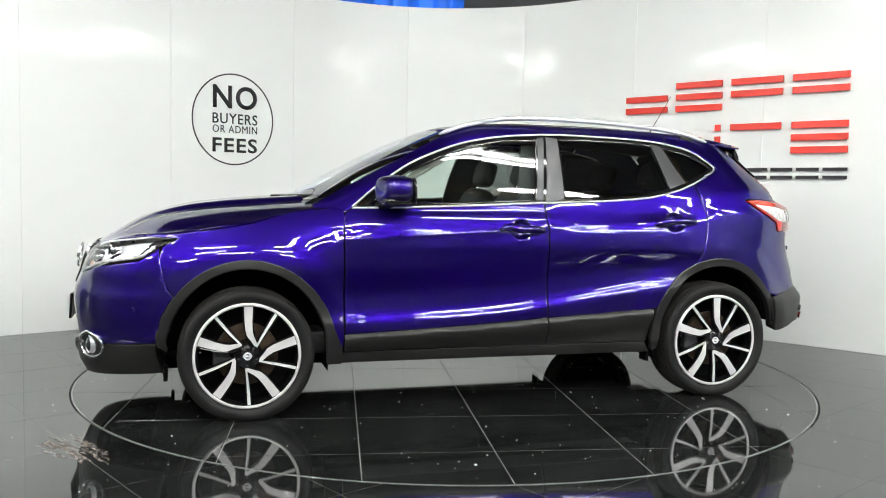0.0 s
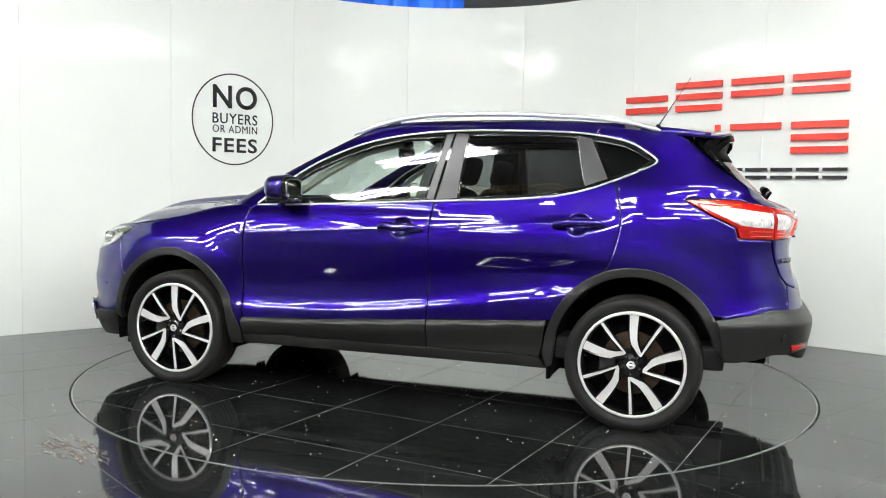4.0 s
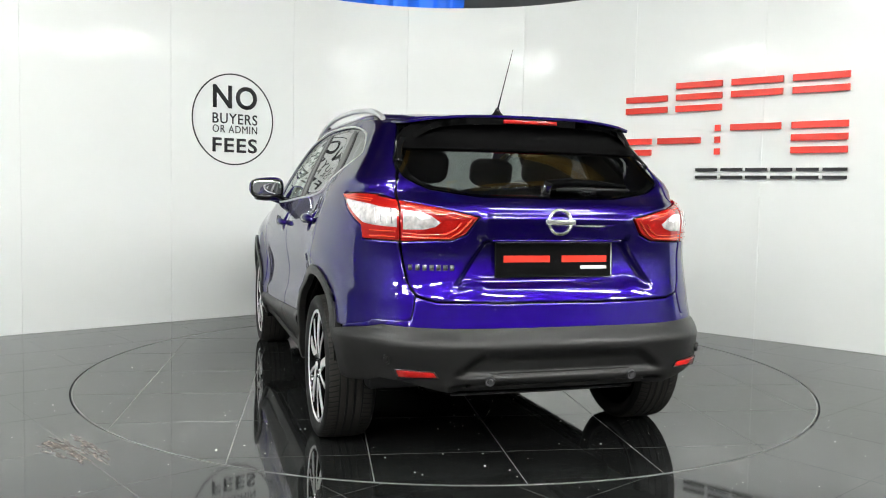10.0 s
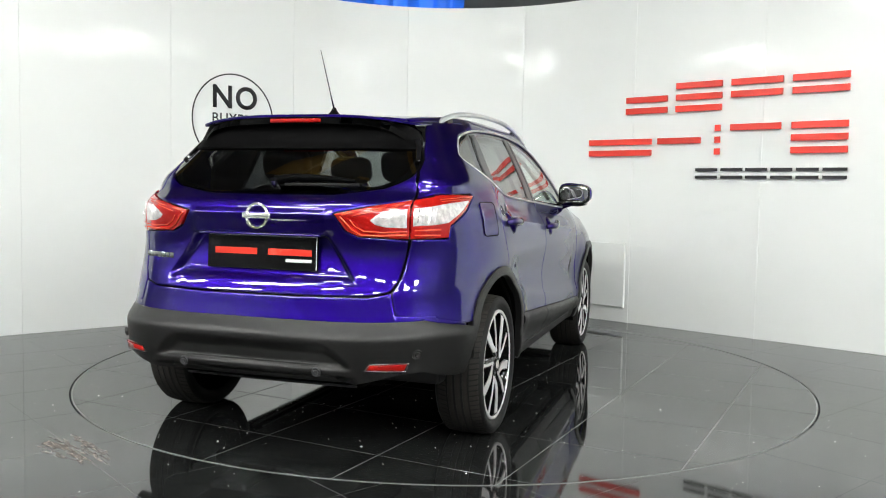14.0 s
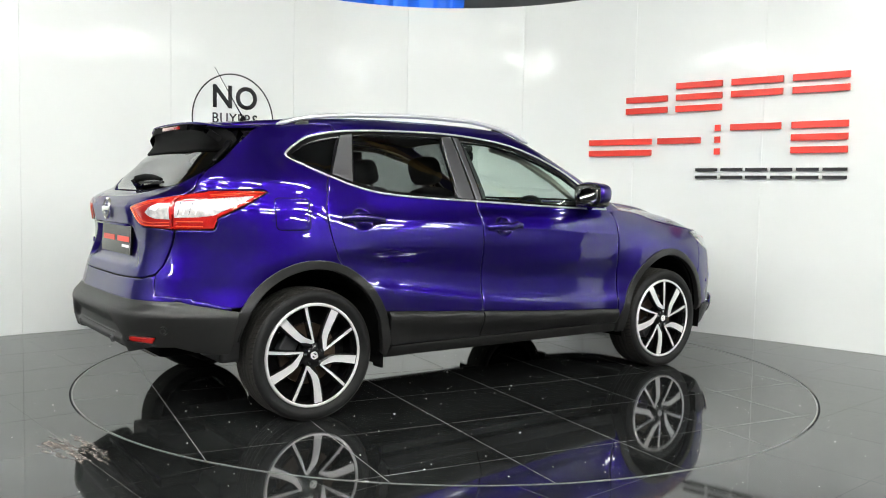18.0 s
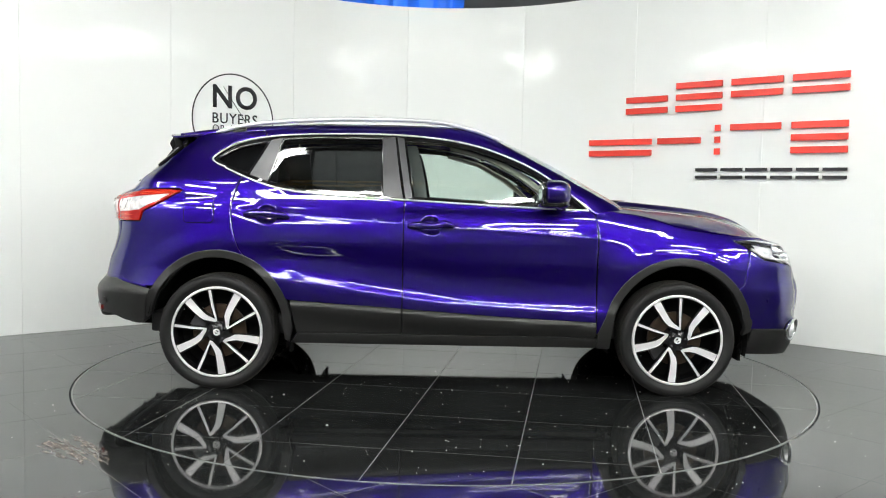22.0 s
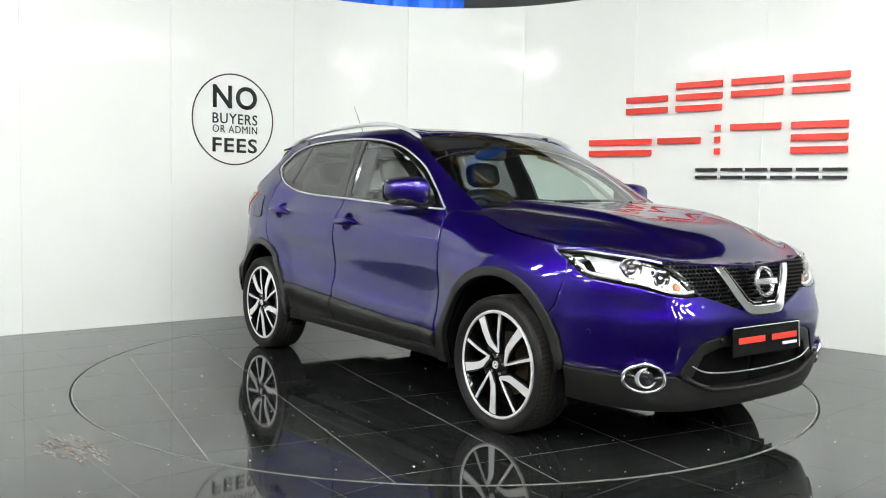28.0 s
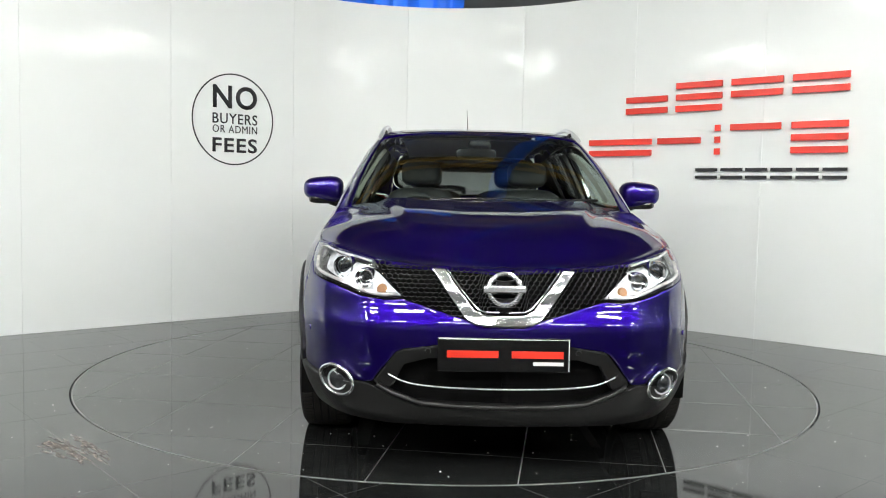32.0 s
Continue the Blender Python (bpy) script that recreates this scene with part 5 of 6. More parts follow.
    panel("clear_lens", R((0.634, 1.075), (0.575, 1.070), (0.535, 1.055), (0.500, 1.030), (0.520, 1.012), (0.560, 1.001), (0.634, 0.999)), sf, CLEARLENS, inner, "clear lamp section", off=0.0085, thick=0.004, res=0.015, flip=side < 0)
    panel("lamp_facet", R((0.600, 1.060), (0.555, 1.062), (0.530, 1.044), (0.575, 1.036)), sf, WHITEINK, inner, "white lamp facet", off=0.0105, thick=0.003, res=0.015, flip=side < 0)
    for pts, rad in (((((0.634, 0.970), (0.55, 0.966), (0.462, 0.968), (0.425, 0.990), (0.378, 1.044))), 0.0040), (((0.634, 0.984), (0.55, 0.980), (0.475, 0.984), (0.440, 1.004), (0.42, 1.032))[:], 0.0026),
                     (((0.62, 1.094), (0.52, 1.074), (0.385, 1.050)), 0.0030), (((0.60, 1.084), (0.50, 1.062), (0.43, 1.046)), 0.0020)):
        tube("light_guide", [tuple(offset_point(LOW.at, q, 0.008, side)[0]) for q in R(*pts)], rad, LIGHTGUIDE, inner, ring=6)
    panel("rear_reflector", R((0.655, 0.452), (0.535, 0.449), (0.522, 0.431), (0.645, 0.427)), sf, REDLENS, REARB, "red reflector", off=0.043, thick=0.03, res=0.02, flip=side < 0)
    tube("reflector_rim", [tuple(offset_point(LOW.at, q, 0.040, side)[0]) for q in R((0.661, 0.456), (0.532, 0.453), (0.513, 0.427), (0.650, 0.422))], 0.0032, GLOSSBLACK, REARB, closed=True, ring=6)
    for y, z in ((0.315, 0.408), (0.690, 0.487)):
        c, n = offset_point(LOW.at, LOW.r(y, z), 0.034 if y > 0.5 else 0.028, side)
        dish("parking_sensor", c, n, [(0.0, 0.006), (0.010, 0.006), (0.012, 0.002), (0.019, 0.004), (0.021, -0.006)], CLADDING if y > 0.5 else PILLAR, REARB, seg=20)
    # fog lamps
    u0, v0 = LOW.f(0.668, 0.378)
    el = [(u0 + 0.088 * math.cos(a), v0 + 0.060 * math.sin(a)) for a in np.linspace(0, 2 * math.pi, 40, endpoint=False)]
    fog = panel("fog_lamp", el, sf, GLOSSBLACK, car, "fog lamp in an oval chrome ring", off=0.014, thick=0.03, res=0.03, flip=side < 0)
    tube("chrome_ring", [tuple(offset_point(LOW.at, q, 0.019, side)[0]) for q in el], 0.0085, CHROME, fog, closed=True, ring=10)
    c, n = offset_point(LOW.at, (u0 - 0.012, v0 + 0.004), 0.016, side)
    dish("lamp_glass", c, np.array([0.92, 0.38 * side, 0]), [(0.0, 0.012), (0.022, 0.009), (0.038, 0.0), (0.042, -0.02)], LENSBALL, fog, "clear lamp glass")
    dish("lamp_bezel", c, np.array([0.92, 0.38 * side, 0]), [(0.038, 0.002), (0.044, 0.004), (0.048, -0.02)], SATIN, fog)
    for y, z in ((0.30, 0.52), (0.80, 0.56)):
        q = LOW.f(y, z) if y < 0.5 else LOW.s(1.86, z)
        c, n = offset_point(LOW.at, q, 0.002, side)
        dish("parking_sensor", c, n, [(0.0, 0.003), (0.010, 0.003), (0.012, -0.004)], CLADDING if y < 0.5 else PAINT, front_bumper, seg=18)

# ------------------------------------------------------------------ grille, badges, plates
mesh_poly = [p for p in mirrored(F((0.001, 0.846), (0.25, 0.849)) + mouth + F((0.001, 0.622)))]
verts, faces = [], []
pitch = 0.0215
for j in range(-2, 18):
    for i in range(-30, 31):
        cu_, cv = (i + 0.5 * (j % 2)) * pitch * 1.15, 0.60 + j * pitch * 0.80
        if not inside(mesh_poly, np.array([[cu_, cv]]))[0]:
            continue
        base = len(verts)
        turn = np.radians(60 * np.arange(6) + 30)
        spot = np.concatenate([LOW.at(cu_ + r * 1.08 * np.cos(turn), cv + r * 0.95 * np.sin(turn)) for r in (0.0134, 0.0108)])
        for k in range(6):
            for q, o in ((spot[k], -0.018), (spot[k], -0.006), (spot[6 + k], -0.006), (spot[6 + k], -0.018)):
                verts.append((q[0] + o, q[1], q[2]))
        for k in range(6):
            l = (k + 1) % 6
            for m in range(3):
                faces.append((base + 4 * k + m, base + 4 * l + m, base + 4 * l + m + 1, base + 4 * k + m + 1))
pymesh("grille_mesh", verts, faces, GRILLE, car, "black honeycomb grille", smooth=False)
vee = F((0.288, 0.838), (0.272, 0.815), (0.174, 0.676), (0.145, 0.641), (0.112, 0.625), (0.001, 0.620))
vee_in = F((0.001, 0.662), (0.085, 0.664), (0.118, 0.682), (0.238, 0.838))
outline = F((0.288, 0.838)) + vee[1:] + [(-u, v) for u, v in vee[::-1]] + [(-u, v) for u, v in vee_in[::-1]] + vee_in
GRILLE_VEE = panel("grille_vee", outline, LOW.at, CHROME, car, "chrome V-shaped grille bar", off=0.014, thick=0.04, res=0.02, soften=0.003)

for sgn in (1, -1):
    inner_line = [offset_point(LOW.at, q, 0.012, sgn)[0] for q in F((0.226, 0.834), (0.160, 0.748), (0.108, 0.688), (0.082, 0.674), (0.02, 0.672))]
    tube("inner_bead", [tuple(p) for p in inner_line], 0.0035, CHROME, GRILLE_VEE, "thin chrome inner bead", ring=6)


def badge(name, centre, tilt, r, parent):
    """Chrome ring with a bar across, facing +x in its own space."""
    root = lathe(name, [(r * 0.74, 0.0), (r * 0.77, 0.008), (r * 0.87, 0.014), (r, 0.008), (r * 1.01, 0.0)], BADGE, parent, "chrome ring badge with a crossbar", seg=48, axis="x", closed=True)
    m = centre @ Matrix.Rotation(radians(tilt), 4, "Y")
    root.data.transform(m)
    b = part("crossbar", box_bm(0.002, 0.016, -r * 1.18, r * 1.18, -r * 0.2, r * 0.2, 0.004), BADGE, root)
    b.data.transform(m)
    return root


badge("front_badge", pose(2.178, 0, 0.770), -10, 0.071, car)
badge("rear_badge", pose(-2.078, 0, 1.036, 0, 0, 180), -4, 0.056, TAILGATE)


def show_plate(name, m, w, h, parent):
    root = part(name, box_bm(0.0, 0.012, -w / 2, w / 2, -h / 2, h / 2, 0.003), PLATEBLACK, parent, "black show plate with red and white bars", smooth=False)
    items = [root]
    for y0, y1, z0, z1, mat in ((-0.225, -0.022, -0.012, 0.016, RED), (0.030, 0.235, -0.012, 0.016, RED), (0.115, 0.235, -0.040, -0.026, WHITEINK)):
        items.append(part("bar", box_bm(0.0125, 0.0135, y0 * w / 0.524, y1 * w / 0.524, z0, z1), mat, root, smooth=False))
    items.append(part("edge", box_bm(0.0121, 0.0131, w / 2 - 0.007, w / 2 - 0.004, -h / 2 + 0.006, h / 2 - 0.004), WHITEINK, root, smooth=False))
    items.append(part("edge", box_bm(0.0121, 0.0131, -w / 2 + 0.006, w / 2 - 0.006, h / 2 - 0.007, h / 2 - 0.004), WHITEINK, root, smooth=False))
    for o in items:
        o.data.transform(m)
    return root


show_plate("front_plate", pose(2.198, 0, 0.513, 0, -4, 0), 0.526, 0.134, car)
show_plate("rear_plate", pose(-2.028, 0, 0.880, 0, 0, 180) @ Matrix.Rotation(radians(-3), 4, "Y"), 0.534, 0.150, TAILGATE)
for k in range(7):
    q = LOW.r(0.608 - 0.0262 * k, 0.847)
    c, n = offset_point(LOW.at, q, 0.004)
    part("badge_bar", box_bm(c[0] - 0.004, c[0] + 0.003, c[1] - 0.0095, c[1] + 0.0095, c[2] - 0.012, c[2] + 0.012, 0.002), CHROME, TAILGATE, "chrome badge bar")
part("undertray", box_bm(-1.95, -1.46, -0.44, 0.44, 0.305, 0.362, 0.012), DARK, REARB)
tube("undertray_edge", [(-1.965, -0.42, 0.312), (-1.970, 0.0, 0.310), (-1.965, 0.42, 0.312)], 0.005, PILLAR, REARB, "thin grey lower edge", ring=6)
part("gate_handle", box_bm(-2.075, -2.04, -0.29, 0.29, 0.953, 0.963, 0.004), PAINT, TAILGATE)

# ------------------------------------------------------------------ roof rails, aerial, spoiler, wiper
for sgn in (1, -1):
    path = curve([(0.29, 1.470), (0.15, 1.522), (-0.037, 1.563), (-0.225, 1.578), (-0.605, 1.578), (-0.925, 1.562), (-1.15, 1.541), (-1.30, 1.513), (-1.40, 1.485)], 5)
    pts = [(x, sgn * (0.585 + 0.03 * min(1, max(0, (x + 0.1) / 0.4))), z) for x, z in path]
    tube("roof_rail", pts, [0.006, 0.009] + [0.0135] * (len(pts) - 4) + [0.009, 0.006], SATIN, car, "satin silver roof rail", ring=12, flat=0.95)
    for x0, x1 in ((0.10, 0.02), (-1.22, -1.30)):
        z = float(spline(*[(a, b) for a, b in path[::-1]])((x0 + x1) / 2))
        part("rail_foot", box_bm(min(x0, x1), max(x0, x1), sgn * 0.585 - 0.007, sgn * 0.585 + 0.007, z - 0.055, z - 0.004, 0.003), CLADDING, car)
dish("aerial_base", (-1.335, 0, 1.522), (0, 0, 1), [(0.036, 0.0), (0.030, 0.012), (0.016, 0.028), (0.009, 0.045), (0.0, 0.047)], GLOSSBLACK, car, "black aerial base")
tube("aerial", [(-1.338, 0, 1.56), (-1.385, -0.002, 1.635), (-1.505, -0.006, 1.826)], [0.005, 0.0026, 0.0013], GLOSSBLACK, car, "thin black roof aerial", ring=8)


def spoiler_at(x, y):
    x, y = np.asarray(x, float), np.asarray(y, float)
    a = np.clip(np.abs(y) / 0.56, 0, 1.1)
    z = 1.492 - 0.10 * (-1.66 - x) + 0.008 * smoothstep(-1.66, -1.75, x) - 0.038 * a ** 3
    return np.stack([x, y, z], -1)


sp = [(-1.48, 0.0), (-1.48, 0.572), (-1.62, 0.56), (-1.67, 0.53), (-1.708, 0.46), (-1.738, 0.33), (-1.748, 0.16), (-1.75, 0.0)]
SPOILER = panel("spoiler", sp + [(x, -y) for x, y in sp[1:-1][::-1]], spoiler_at, PAINT, car, "blue roof spoiler with black underside", off=0.004, thick=0.008, res=0.05, flip=False)
under = [(-1.56, 0.0), (-1.56, 0.55), (-1.62, 0.545), (-1.665, 0.52), (-1.702, 0.455), (-1.732, 0.325), (-1.742, 0.157), (-1.744, 0.0)]


def under_at(x, y):
    """The underside falls away forward from the trailing edge to the glass."""
    p = spoiler_at(x, y)
    p[..., 2] -= 0.006 + 0.08 * smoothstep(-1.745, -1.60, p[..., 0])
    return p


panel("underside", under + [(x, -y) for x, y in under[1:-1][::-1]], under_at, SATINBLACK, SPOILER, "satin black underside", off=0.0, thick=0.03, res=0.05)
part("brake_light", box_bm(-1.753, -1.71, -0.128, 0.128, 1.458, 1.476, 0.004), REDLENS, SPOILER, "red high brake light")
face = R((0.001, 1.345), (0.40, 1.343), (0.52, 1.342), (0.588, 1.345), (0.578, 1.395), (0.552, 1.43), (0.51, 1.455), (0.001, 1.472))


def face_at(t, z):
    """The spoiler's rear face leans out from the glass to the trailing edge."""
    p = tail_at(t, z)
    p[..., 0] -= 0.006 + 0.100 * np.clip((p[..., 2] - 1.345) / 0.125, 0, 1.1) ** 2
    return p


panel("rear_face", mirror_tail(face), face_at, SATINBLACK, SPOILER, "satin black rear face", thick=0.02, res=0.03)
for sgn in (1, -1):
    fin = R((0.50, 1.475), (0.545, 1.42), (0.585, 1.345), (0.605, 1.28), (0.592, 1.28), (0.565, 1.345), (0.51, 1.43), (0.46, 1.475))
    panel("side_fin", fin, side_of(LOW.at, sgn), GLOSSBLACK, SPOILER, "gloss black side fin", off=0.010, thick=0.02, res=0.03, flip=sgn < 0)
pts = [offset_point(LOW.at, LOW.r(y, z), 0.028, -1)[0] for y, z in ((0.004, 1.168), (0.10, 1.184), (0.25, 1.182), (0.385, 1.170))]
tube("rear_wiper_arm", [tuple(p) for p in pts], [0.024, 0.019, 0.014, 0.008], SATINBLACK, car, "black rear wiper", ring=8)
pts = [offset_point(LOW.at, LOW.r(y, z), 0.016, -1)[0] for y, z in ((0.05, 1.160), (0.22, 1.162), (0.40, 1.164))]
tube("rear_wiper_blade", [tuple(p) for p in pts], 0.007, RUBBER, car, ring=6)
c, n = offset_point(LOW.at, LOW.r(0.004, 1.158), 0.0, -1)
dish("wiper_pivot", c, n, [(0.0, 0.05), (0.018, 0.046), (0.022, 0.0)], GLOSSBLACK, car, seg=16)
panel("rear_diffuser", mirror_tail(R((0.001, 0.436), (0.31, 0.436), (0.365, 0.405), (0.40, 0.372), (0.30, 0.384), (0.001, 0.386))), tail_at, CLADDING, REARB, "black lower bumper moulding", off=0.012, thick=0.03, res=0.03, soften=0.006)
tow = [LOW.r(y, z) for y, z in ((0.405, 0.55), (0.495, 0.545), (0.495, 0.475), (0.405, 0.48))]
panel("towing_cover", tow, side_of(LOW.at, -1), CLADDING, REARB, off=0.0345, thick=0.006, res=0.03, soften=0.001, flip=True)
# gloss black strip set back under the bumper's lower edge, no lamp
panel("under_bumper_strip", mirror_tail(R((0.001, 0.360), (0.42, 0.360), (0.46, 0.350), (0.42, 0.335), (0.001, 0.335))), tail_at, GLOSSBLACK, REARB, off=-0.05, thick=0.02, res=0.05)

# ------------------------------------------------------------------ mirrors and handles


def blob(name, centre, size, power, mat, parent, label="", shear=None, nu=28, nv=16):
    """A soft-cornered block (superellipsoid); shear(x, y, z) may bend it in unit space."""
    def pw(c, e):
        return math.copysign(abs(c) ** e, c)
    verts, faces = [], []
    for j in range(nv + 1):
        b = -math.pi / 2 + math.pi * j / nv
        for i in range(nu):
            a = 2 * math.pi * i / nu
            p = [pw(math.cos(b), power) * pw(math.cos(a), power), pw(math.cos(b), power) * pw(math.sin(a), power), pw(math.sin(b), power)]
            if shear:
                p = shear(*p)
            verts.append((centre[0] + p[0] * size[0], centre[1] + p[1] * size[1], centre[2] + p[2] * size[2]))
    for j in range(nv):
        for i in range(nu):
            faces.append((j * nu + i, j * nu + (i + 1) % nu, (j + 1) * nu + (i + 1) % nu, (j + 1) * nu + i))
    ob = pymesh(name, verts, faces, mat, parent, label)
    bm = bmesh.new()
    bm.from_mesh(ob.data)
    bmesh.ops.remove_doubles(bm, verts=bm.verts, dist=1e-5)
    bmesh.ops.recalc_face_normals(bm, faces=bm.faces)
    bm.to_mesh(ob.data)
    bm.free()
    return ob


for sgn in (1, -1):
    def bend(x, y, z, sgn=sgn):
        y2 = y * sgn
        x = x * (1 - 0.16 * y2) if x > 0 else x * 0.42
        z = z * (1 - 0.13 * y2) + (0.10 if z < 0 else 0) * y2
        return [x - 0.12 * y2, y, z]
    m = blob("door_mirror", (0.575, sgn * 0.915, 1.158), (0.105, 0.116, 0.074), 0.62, PAINT, car, "blue door mirror with black base", bend)
    blob("base", (0.580, sgn * 0.900, 1.101), (0.086, 0.098, 0.027), 0.6, GLOSSBLACK, m, "black mirror base")
    tube("arm", [(0.66, sgn * 0.79, 1.076), (0.625, sgn * 0.84, 1.086), (0.60, sgn * 0.89, 1.098)], [0.030, 0.026, 0.022], GLOSSBLACK, m, ring=10)
    blob("bezel", (0.522, sgn * 0.917, 1.158), (0.012, 0.108, 0.064), 0.5, GLOSSBLACK, m, "black mirror bezel")
    blob("mirror_glass", (0.511, sgn * 0.918, 1.158), (0.006, 0.094, 0.053), 0.5, MIRROR, m, "mirror glass")
    tube("indicator_strip", [(0.668, sgn * 0.88, 1.150), (0.655, sgn * 0.93, 1.151), (0.625, sgn * 0.99, 1.153), (0.580, sgn * 1.022, 1.156)], 0.005, CLEARLENS, m, ring=6)

for name, (hx, hz, tilt) in HANDLES.items():
    for d, sgn in zip(DOORS[name], (1, -1)):
        pts = []
        for k, o in ((-1.0, 0.004), (-0.9, 0.020), (-0.6, 0.030), (-0.2, 0.034), (0.2, 0.034), (0.6, 0.030), (0.9, 0.020), (1.0, 0.004)):
            x = hx + k * 0.124
            pts.append(tuple(offset_point(LOW.at, LOW.s(x, hz - (x - hx) * tilt - 0.006 * k * k), o, sgn)[0]))
        tube("door_handle", pts, [0.010, 0.0145, 0.017, 0.0175, 0.0175, 0.017, 0.0145, 0.010], PAINT, d, "body-coloured handle", ring=12, flat=1.15)

# fuel flap on the car's right, its edge a fine groove
fx, fz = -1.432, 1.030
fl = []
for cx, cz, a0 in ((0.065, 0.055, 0), (-0.065, 0.055, 90), (-0.065, -0.055, 180), (0.065, -0.055, 270)):
    fl += [(fx + cx + 0.022 * math.cos(radians(a0 + a)), fz + cz + 0.022 * math.sin(radians(a0 + a))) for a in (0, 30, 60, 90)]
panel("fuel_flap", S(*fl), side_of(LOW.at, -1), PAINT, QUARTERS[1], off=0.0055, thick=0.008, res=0.02, soften=0.002, flip=True)

groove = [tuple(offset_point(LOW.at, q, 0.0042, -1)[0]) for q in S(*fl)]
tube("flap_joint", groove, 0.0020, DARK, QUARTERS[1], ring=5, closed=True)

# deflectors ahead of the wheels
for sgn in (1, -1):
    part("mud_flap", box_bm(-0.912, -0.895, sgn * 0.80 - 0.04, sgn * 0.80 + 0.04, 0.215, 0.29, 0.004), DARK, car)
    part("mud_flap", box_bm(1.70, 1.72, sgn * 0.74 - 0.05, sgn * 0.74 + 0.05, 0.20, 0.27, 0.004), DARK, car)
    part("exhaust" if sgn > 0 else "rear_link", box_bm(-1.75, -1.45, sgn * 0.35 - 0.10, sgn * 0.35 + 0.10, 0.27, 0.33, 0.02), DARK, car)

# ------------------------------------------------------------------ cowl, wipers
cw = [(1.125, 0.0), (1.105, 0.35), (1.02, 0.60), (0.95, 0.70), (0.87, 0.74), (0.80, 0.70), (0.93, 0.45), (1.00, 0.0)]
panel("cowl", cw + [(x, -y) for x, y in cw[1:-1][::-1]], hood_at, CLADDING, car, "black plastic cowl", off=-0.018, thick=0.05, res=0.06)
for path in (((1.06, -0.30), (0.99, -0.05), (0.955, 0.20), (0.90, 0.42)), ((1.06, 0.30), (0.98, 0.45), (0.90, 0.60))):
    pts = []
    for x, y in path:
        pts.append((x + 0.05, y, float(hood_mid(x)) + 0.012))
    tube("wiper", pts, 0.009, GLOSSBLACK, car, "black windscreen wiper", ring=8, flat=0.8)

# ------------------------------------------------------------------ cabin
panel("headlining", [(0.15, -0.50), (0.15, 0.50), (-1.55, 0.48), (-1.55, -0.48)], roof_at, TRIM, car, "pale roof lining", off=-0.05, thick=0.004, res=0.12)
part("cabin_floor", box_bm(-1.75, 1.0, -0.72, 0.72, 0.30, 0.42, 0.02), SEATCLOTH, car)
part("boot_cover", box_bm(-1.80, -1.25, -0.60, 0.60, 1.00, 1.02, 0.005), SEATCLOTH, car)
dash = blob("dashboard", (0.82, 0.0, 0.92), (0.22, 0.72, 0.155), 0.4, SEATCLOTH, car, "black dashboard")
blob("binnacle", (0.68, -0.37, 1.05), (0.10, 0.17, 0.045), 0.6, SEATCLOTH, dash)


def seat(x, y, back, parent):
    s = blob("front_seat" if x > -0.5 else "rear_seat", (x + 0.05, y, 0.58), (0.27, 0.25, 0.11), 0.5, SEATCLOTH, parent, "black leather seat")
    b = blob("backrest", (0, 0, 0), (0.075, 0.25 if x > -0.5 else 0.32, 0.31), 0.5, SEATCLOTH, s)
    b.data.transform(pose(x - 0.28, y, 0.88, 0, -back, 0))
    h = blob("headrest", (0, 0, 0), (0.05, 0.135, 0.085), 0.55, SEATCLOTH, s)
    h.data.transform(pose(x - 0.28 - math.sin(radians(back)) * 0.42, y, 0.88 + 0.40, 0, -back, 0))
    for dy in (-0.05, 0.05):
        tube("headrest_post", [(x - 0.27 - math.sin(radians(back)) * 0.27, y + dy, 1.15), (x - 0.28 - math.sin(radians(back)) * 0.40, y + dy, 1.27)], 0.006, CHROME, s, ring=6)
    return s


for sgn in (1, -1):
    seat(0.08, sgn * 0.36, 16, car)
    seat(-0.78, sgn * 0.34, 18, car)
wheel_ring = lathe("steering_wheel", [(0.178 + 0.016 * math.cos(a), 0.016 * math.sin(a)) for a in np.linspace(0, 2 * math.pi, 10, endpoint=False)], SEATCLOTH, car, "black steering wheel", seg=40, axis="x", closed=True)
wm = pose(0.47, -0.37, 0.97, 0, 25, 0)
wheel_ring.data.transform(wm)
hubb = blob("wheel_boss", (0, 0, 0), (0.03, 0.075, 0.06), 0.6, SEATCLOTH, wheel_ring)
hubb.data.transform(wm)
for a in (0, 180, 270):
    t = tube("wheel_spoke", [(0, 0.05 * math.cos(radians(a)), 0.05 * math.sin(radians(a))), (0, 0.17 * math.cos(radians(a)), 0.17 * math.sin(radians(a)))], 0.014, SEATCLOTH, wheel_ring, ring=6)
    t.data.transform(wm)
blob("cabin_mirror", (0.22, -0.02, 1.395), (0.018, 0.125, 0.036), 0.5, GLOSSBLACK, car, "black inside mirror")
blob("sensor_pod", (0.24, 0.0, 1.450), (0.06, 0.07, 0.03), 0.6, GLOSSBLACK, car)
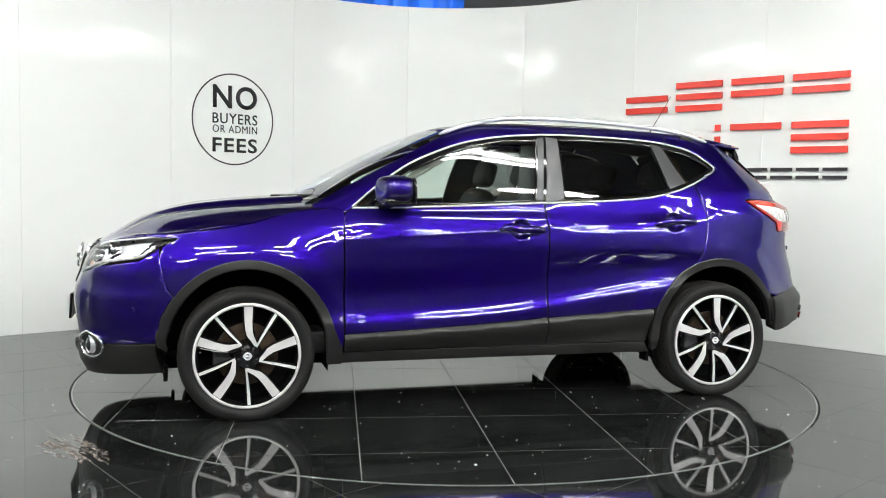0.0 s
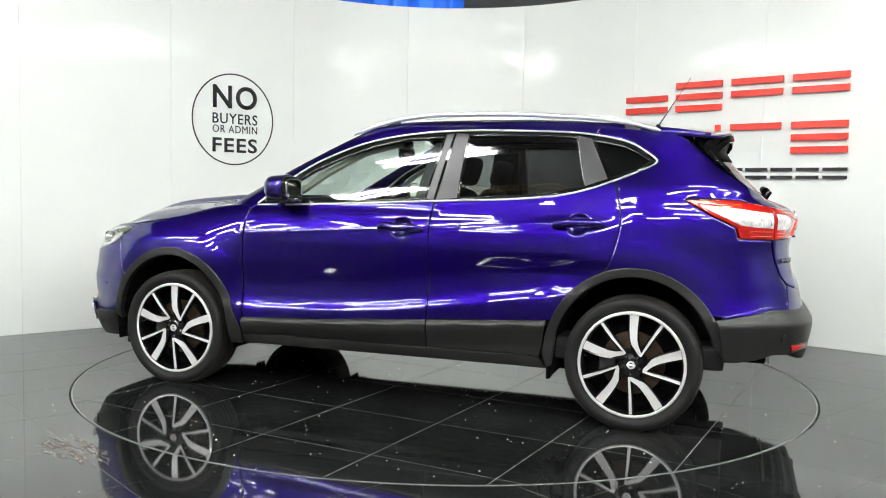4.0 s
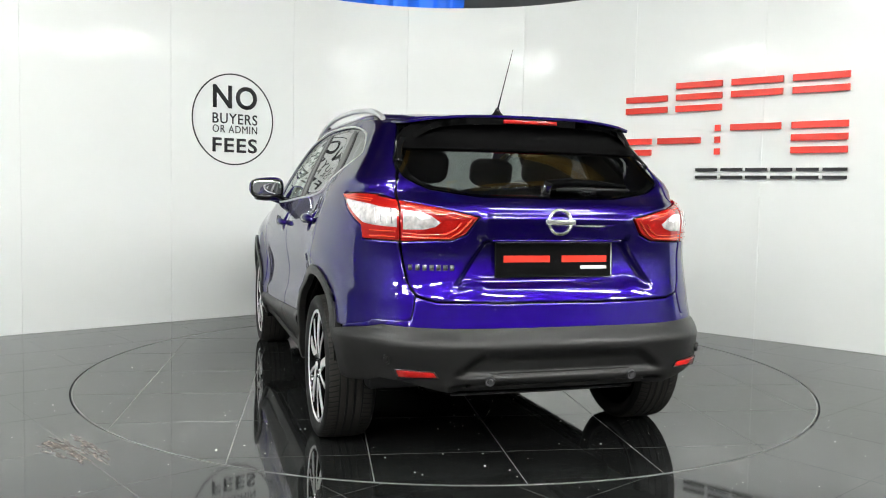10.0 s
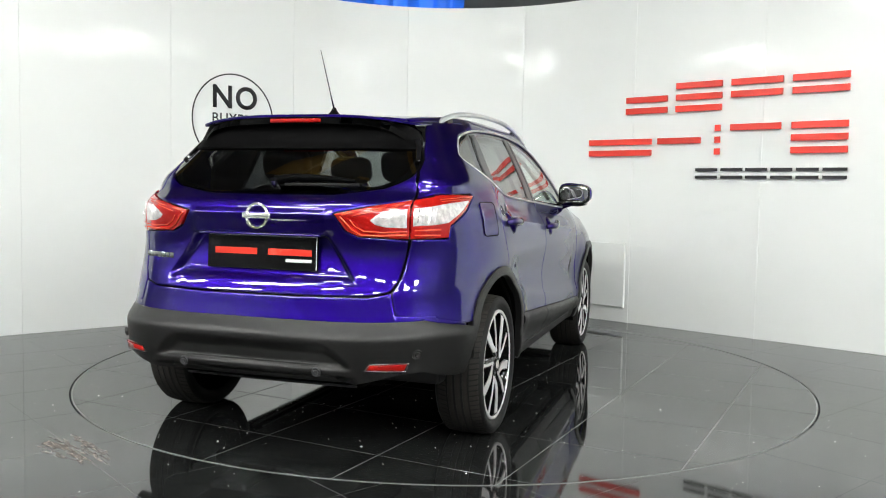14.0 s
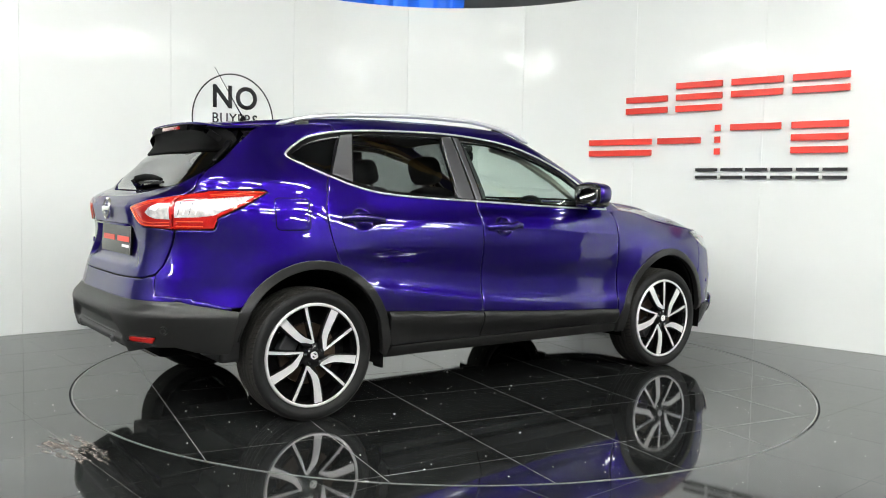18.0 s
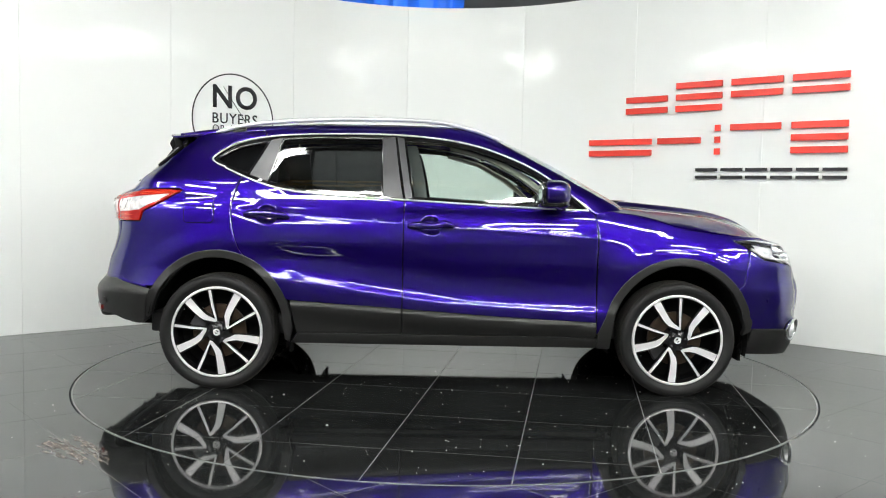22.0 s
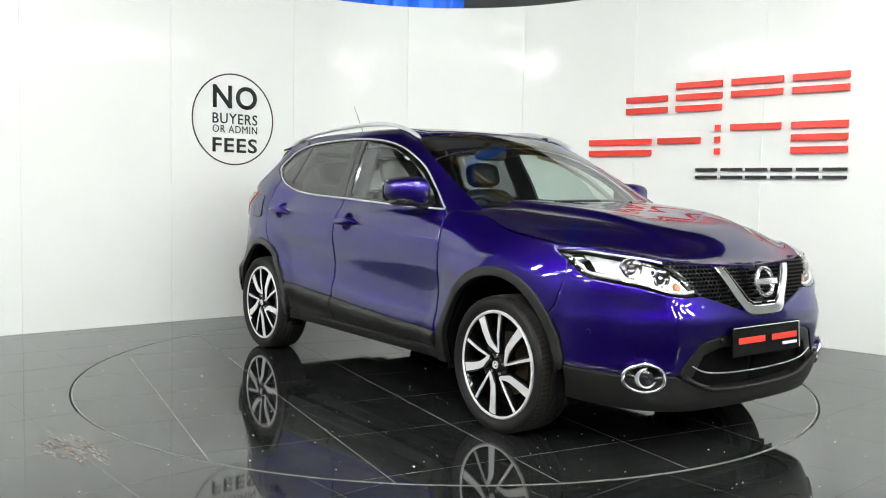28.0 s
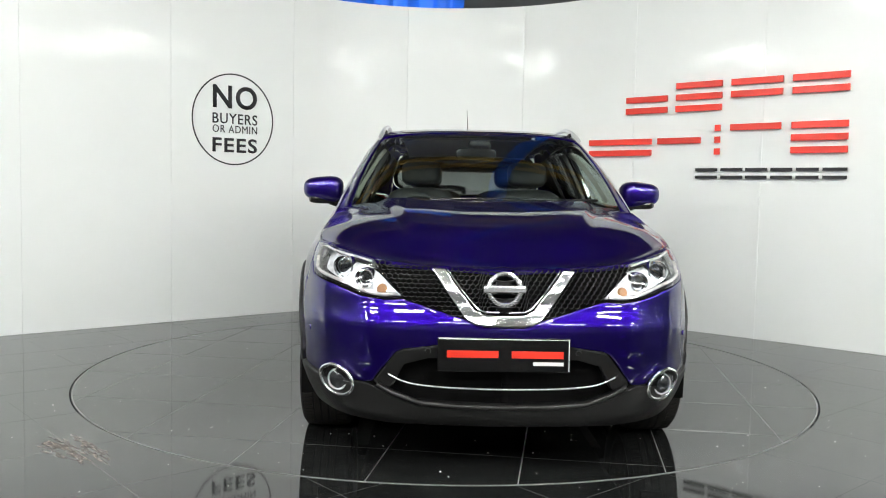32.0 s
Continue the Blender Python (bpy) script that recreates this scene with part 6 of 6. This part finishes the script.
for sgn in (1, -1):
    for nm, pl, kk in (("pillar_lining", [(-0.12, 1.06), (-0.33, 1.06), (-0.37, 1.46), (-0.20, 1.46)], 0), ("pillar_lining", [(0.62, 1.14), (0.56, 1.16), (0.42, 1.27), (0.22, 1.385), (0.0, 1.44), (0.0, 1.46), (0.24, 1.405), (0.45, 1.30)], 1), ("pillar_lining", [(-1.0, 1.10), (-1.25, 1.15), (-1.45, 1.30), (-1.30, 1.43), (-1.02, 1.455)], 2)):
        panel(nm, S(*pl, belt=UP), side_of(UP.at, sgn), TRIM if kk == 1 else SEATCLOTH, car, "pale pillar lining" if kk == 1 else "", off=-0.06, thick=0.02, res=0.06, flip=sgn < 0)
    part("door_lining", box_bm(-0.86, 0.75, sgn * 0.74 - 0.02, sgn * 0.74 + 0.02, 0.42, 1.04, 0.02), SEATCLOTH, car)

# ------------------------------------------------------------------ what shows over the wall: blue sheeting and dark roof structure
sheet = tagged(new("blue_sheet"), "blue tarpaulin hanging behind the top of the wall", "tarpaulin")
verts, faces = [], []
for i in range(41):
    u = -1.47 + 1.58 * i / 40
    fold = 0.06 * math.sin(i * 0.9) + 0.03 * math.sin(i * 2.3)
    for k, z in enumerate((2.6, 3.4, 4.4)):
        verts.append((u + 0.04 * k, 4.9 + fold, z))
for i in range(40):
    for k in range(2):
        faces.append((3 * i + k, 3 * i + 3 + k, 3 * i + 4 + k, 3 * i + 1 + k))
strip = tagged(new("roof_sheet"), "long blue tarpaulin strip slung under the roof", "tarpaulin")
vs, fs = [], []
for i in range(31):
    y = -0.6 + 4.6 * i / 30
    for k in range(5):
        vs.append((0.38 + 0.30 * (y - 1.3) + 0.12 + 0.06 * k, y, 4.58 - 0.05 * math.sin(math.pi * k / 4) + 0.02 * math.sin(i * 0.8 + k)))
for i in range(30):
    for k in range(4):
        fs.append((5 * i + k, 5 * i + k + 1, 5 * i + k + 6, 5 * i + k + 5))
pymesh("cloth", vs, fs, BLUECLOTH, strip)
for i in (2, 15, 28):
    tube("tie", [(vs[5 * i + 2][0], vs[5 * i][1], vs[5 * i + 2][2]), (vs[5 * i + 2][0], vs[5 * i][1], 5.21)], 0.01, SATIN, strip, ring=6)
cloth = pymesh("cloth", verts, faces, BLUECLOTH, sheet)
tube("hanging_rod", [(-1.4, 4.9, 4.42), (0.6, 4.9, 4.42)], 0.02, SATIN, sheet)
for x in (-1.35, 0.55):
    tube("rod_drop", [(x, 4.9, 4.42), (x, 4.9, 5.2)], 0.012, SATIN, sheet)


# ------------------------------------------------------------------ the turning


def heading(t):
    """The car's heading in degrees: a steady nine degrees a second, clockwise from above."""
    return HEAD0 + HEAD1 * t + HEAD2 * t * t + HEAD3 * t ** 3


def motions():
    rows = []
    disc_rows = []
    for i in range(65):
        t = i * 0.5
        a = heading(t)
        c, s = math.cos(radians(a)), math.sin(radians(a))
        rows.append((t, pose(c * CAR_X - s * CAR_Y, s * CAR_X + c * CAR_Y, 0.0, 0, 0, a)))
        disc_rows.append((t, pose(0, 0, 0, 0, 0, a - HEAD0)))
    walk(car, rows)
    walk(turntable, disc_rows)


motions()
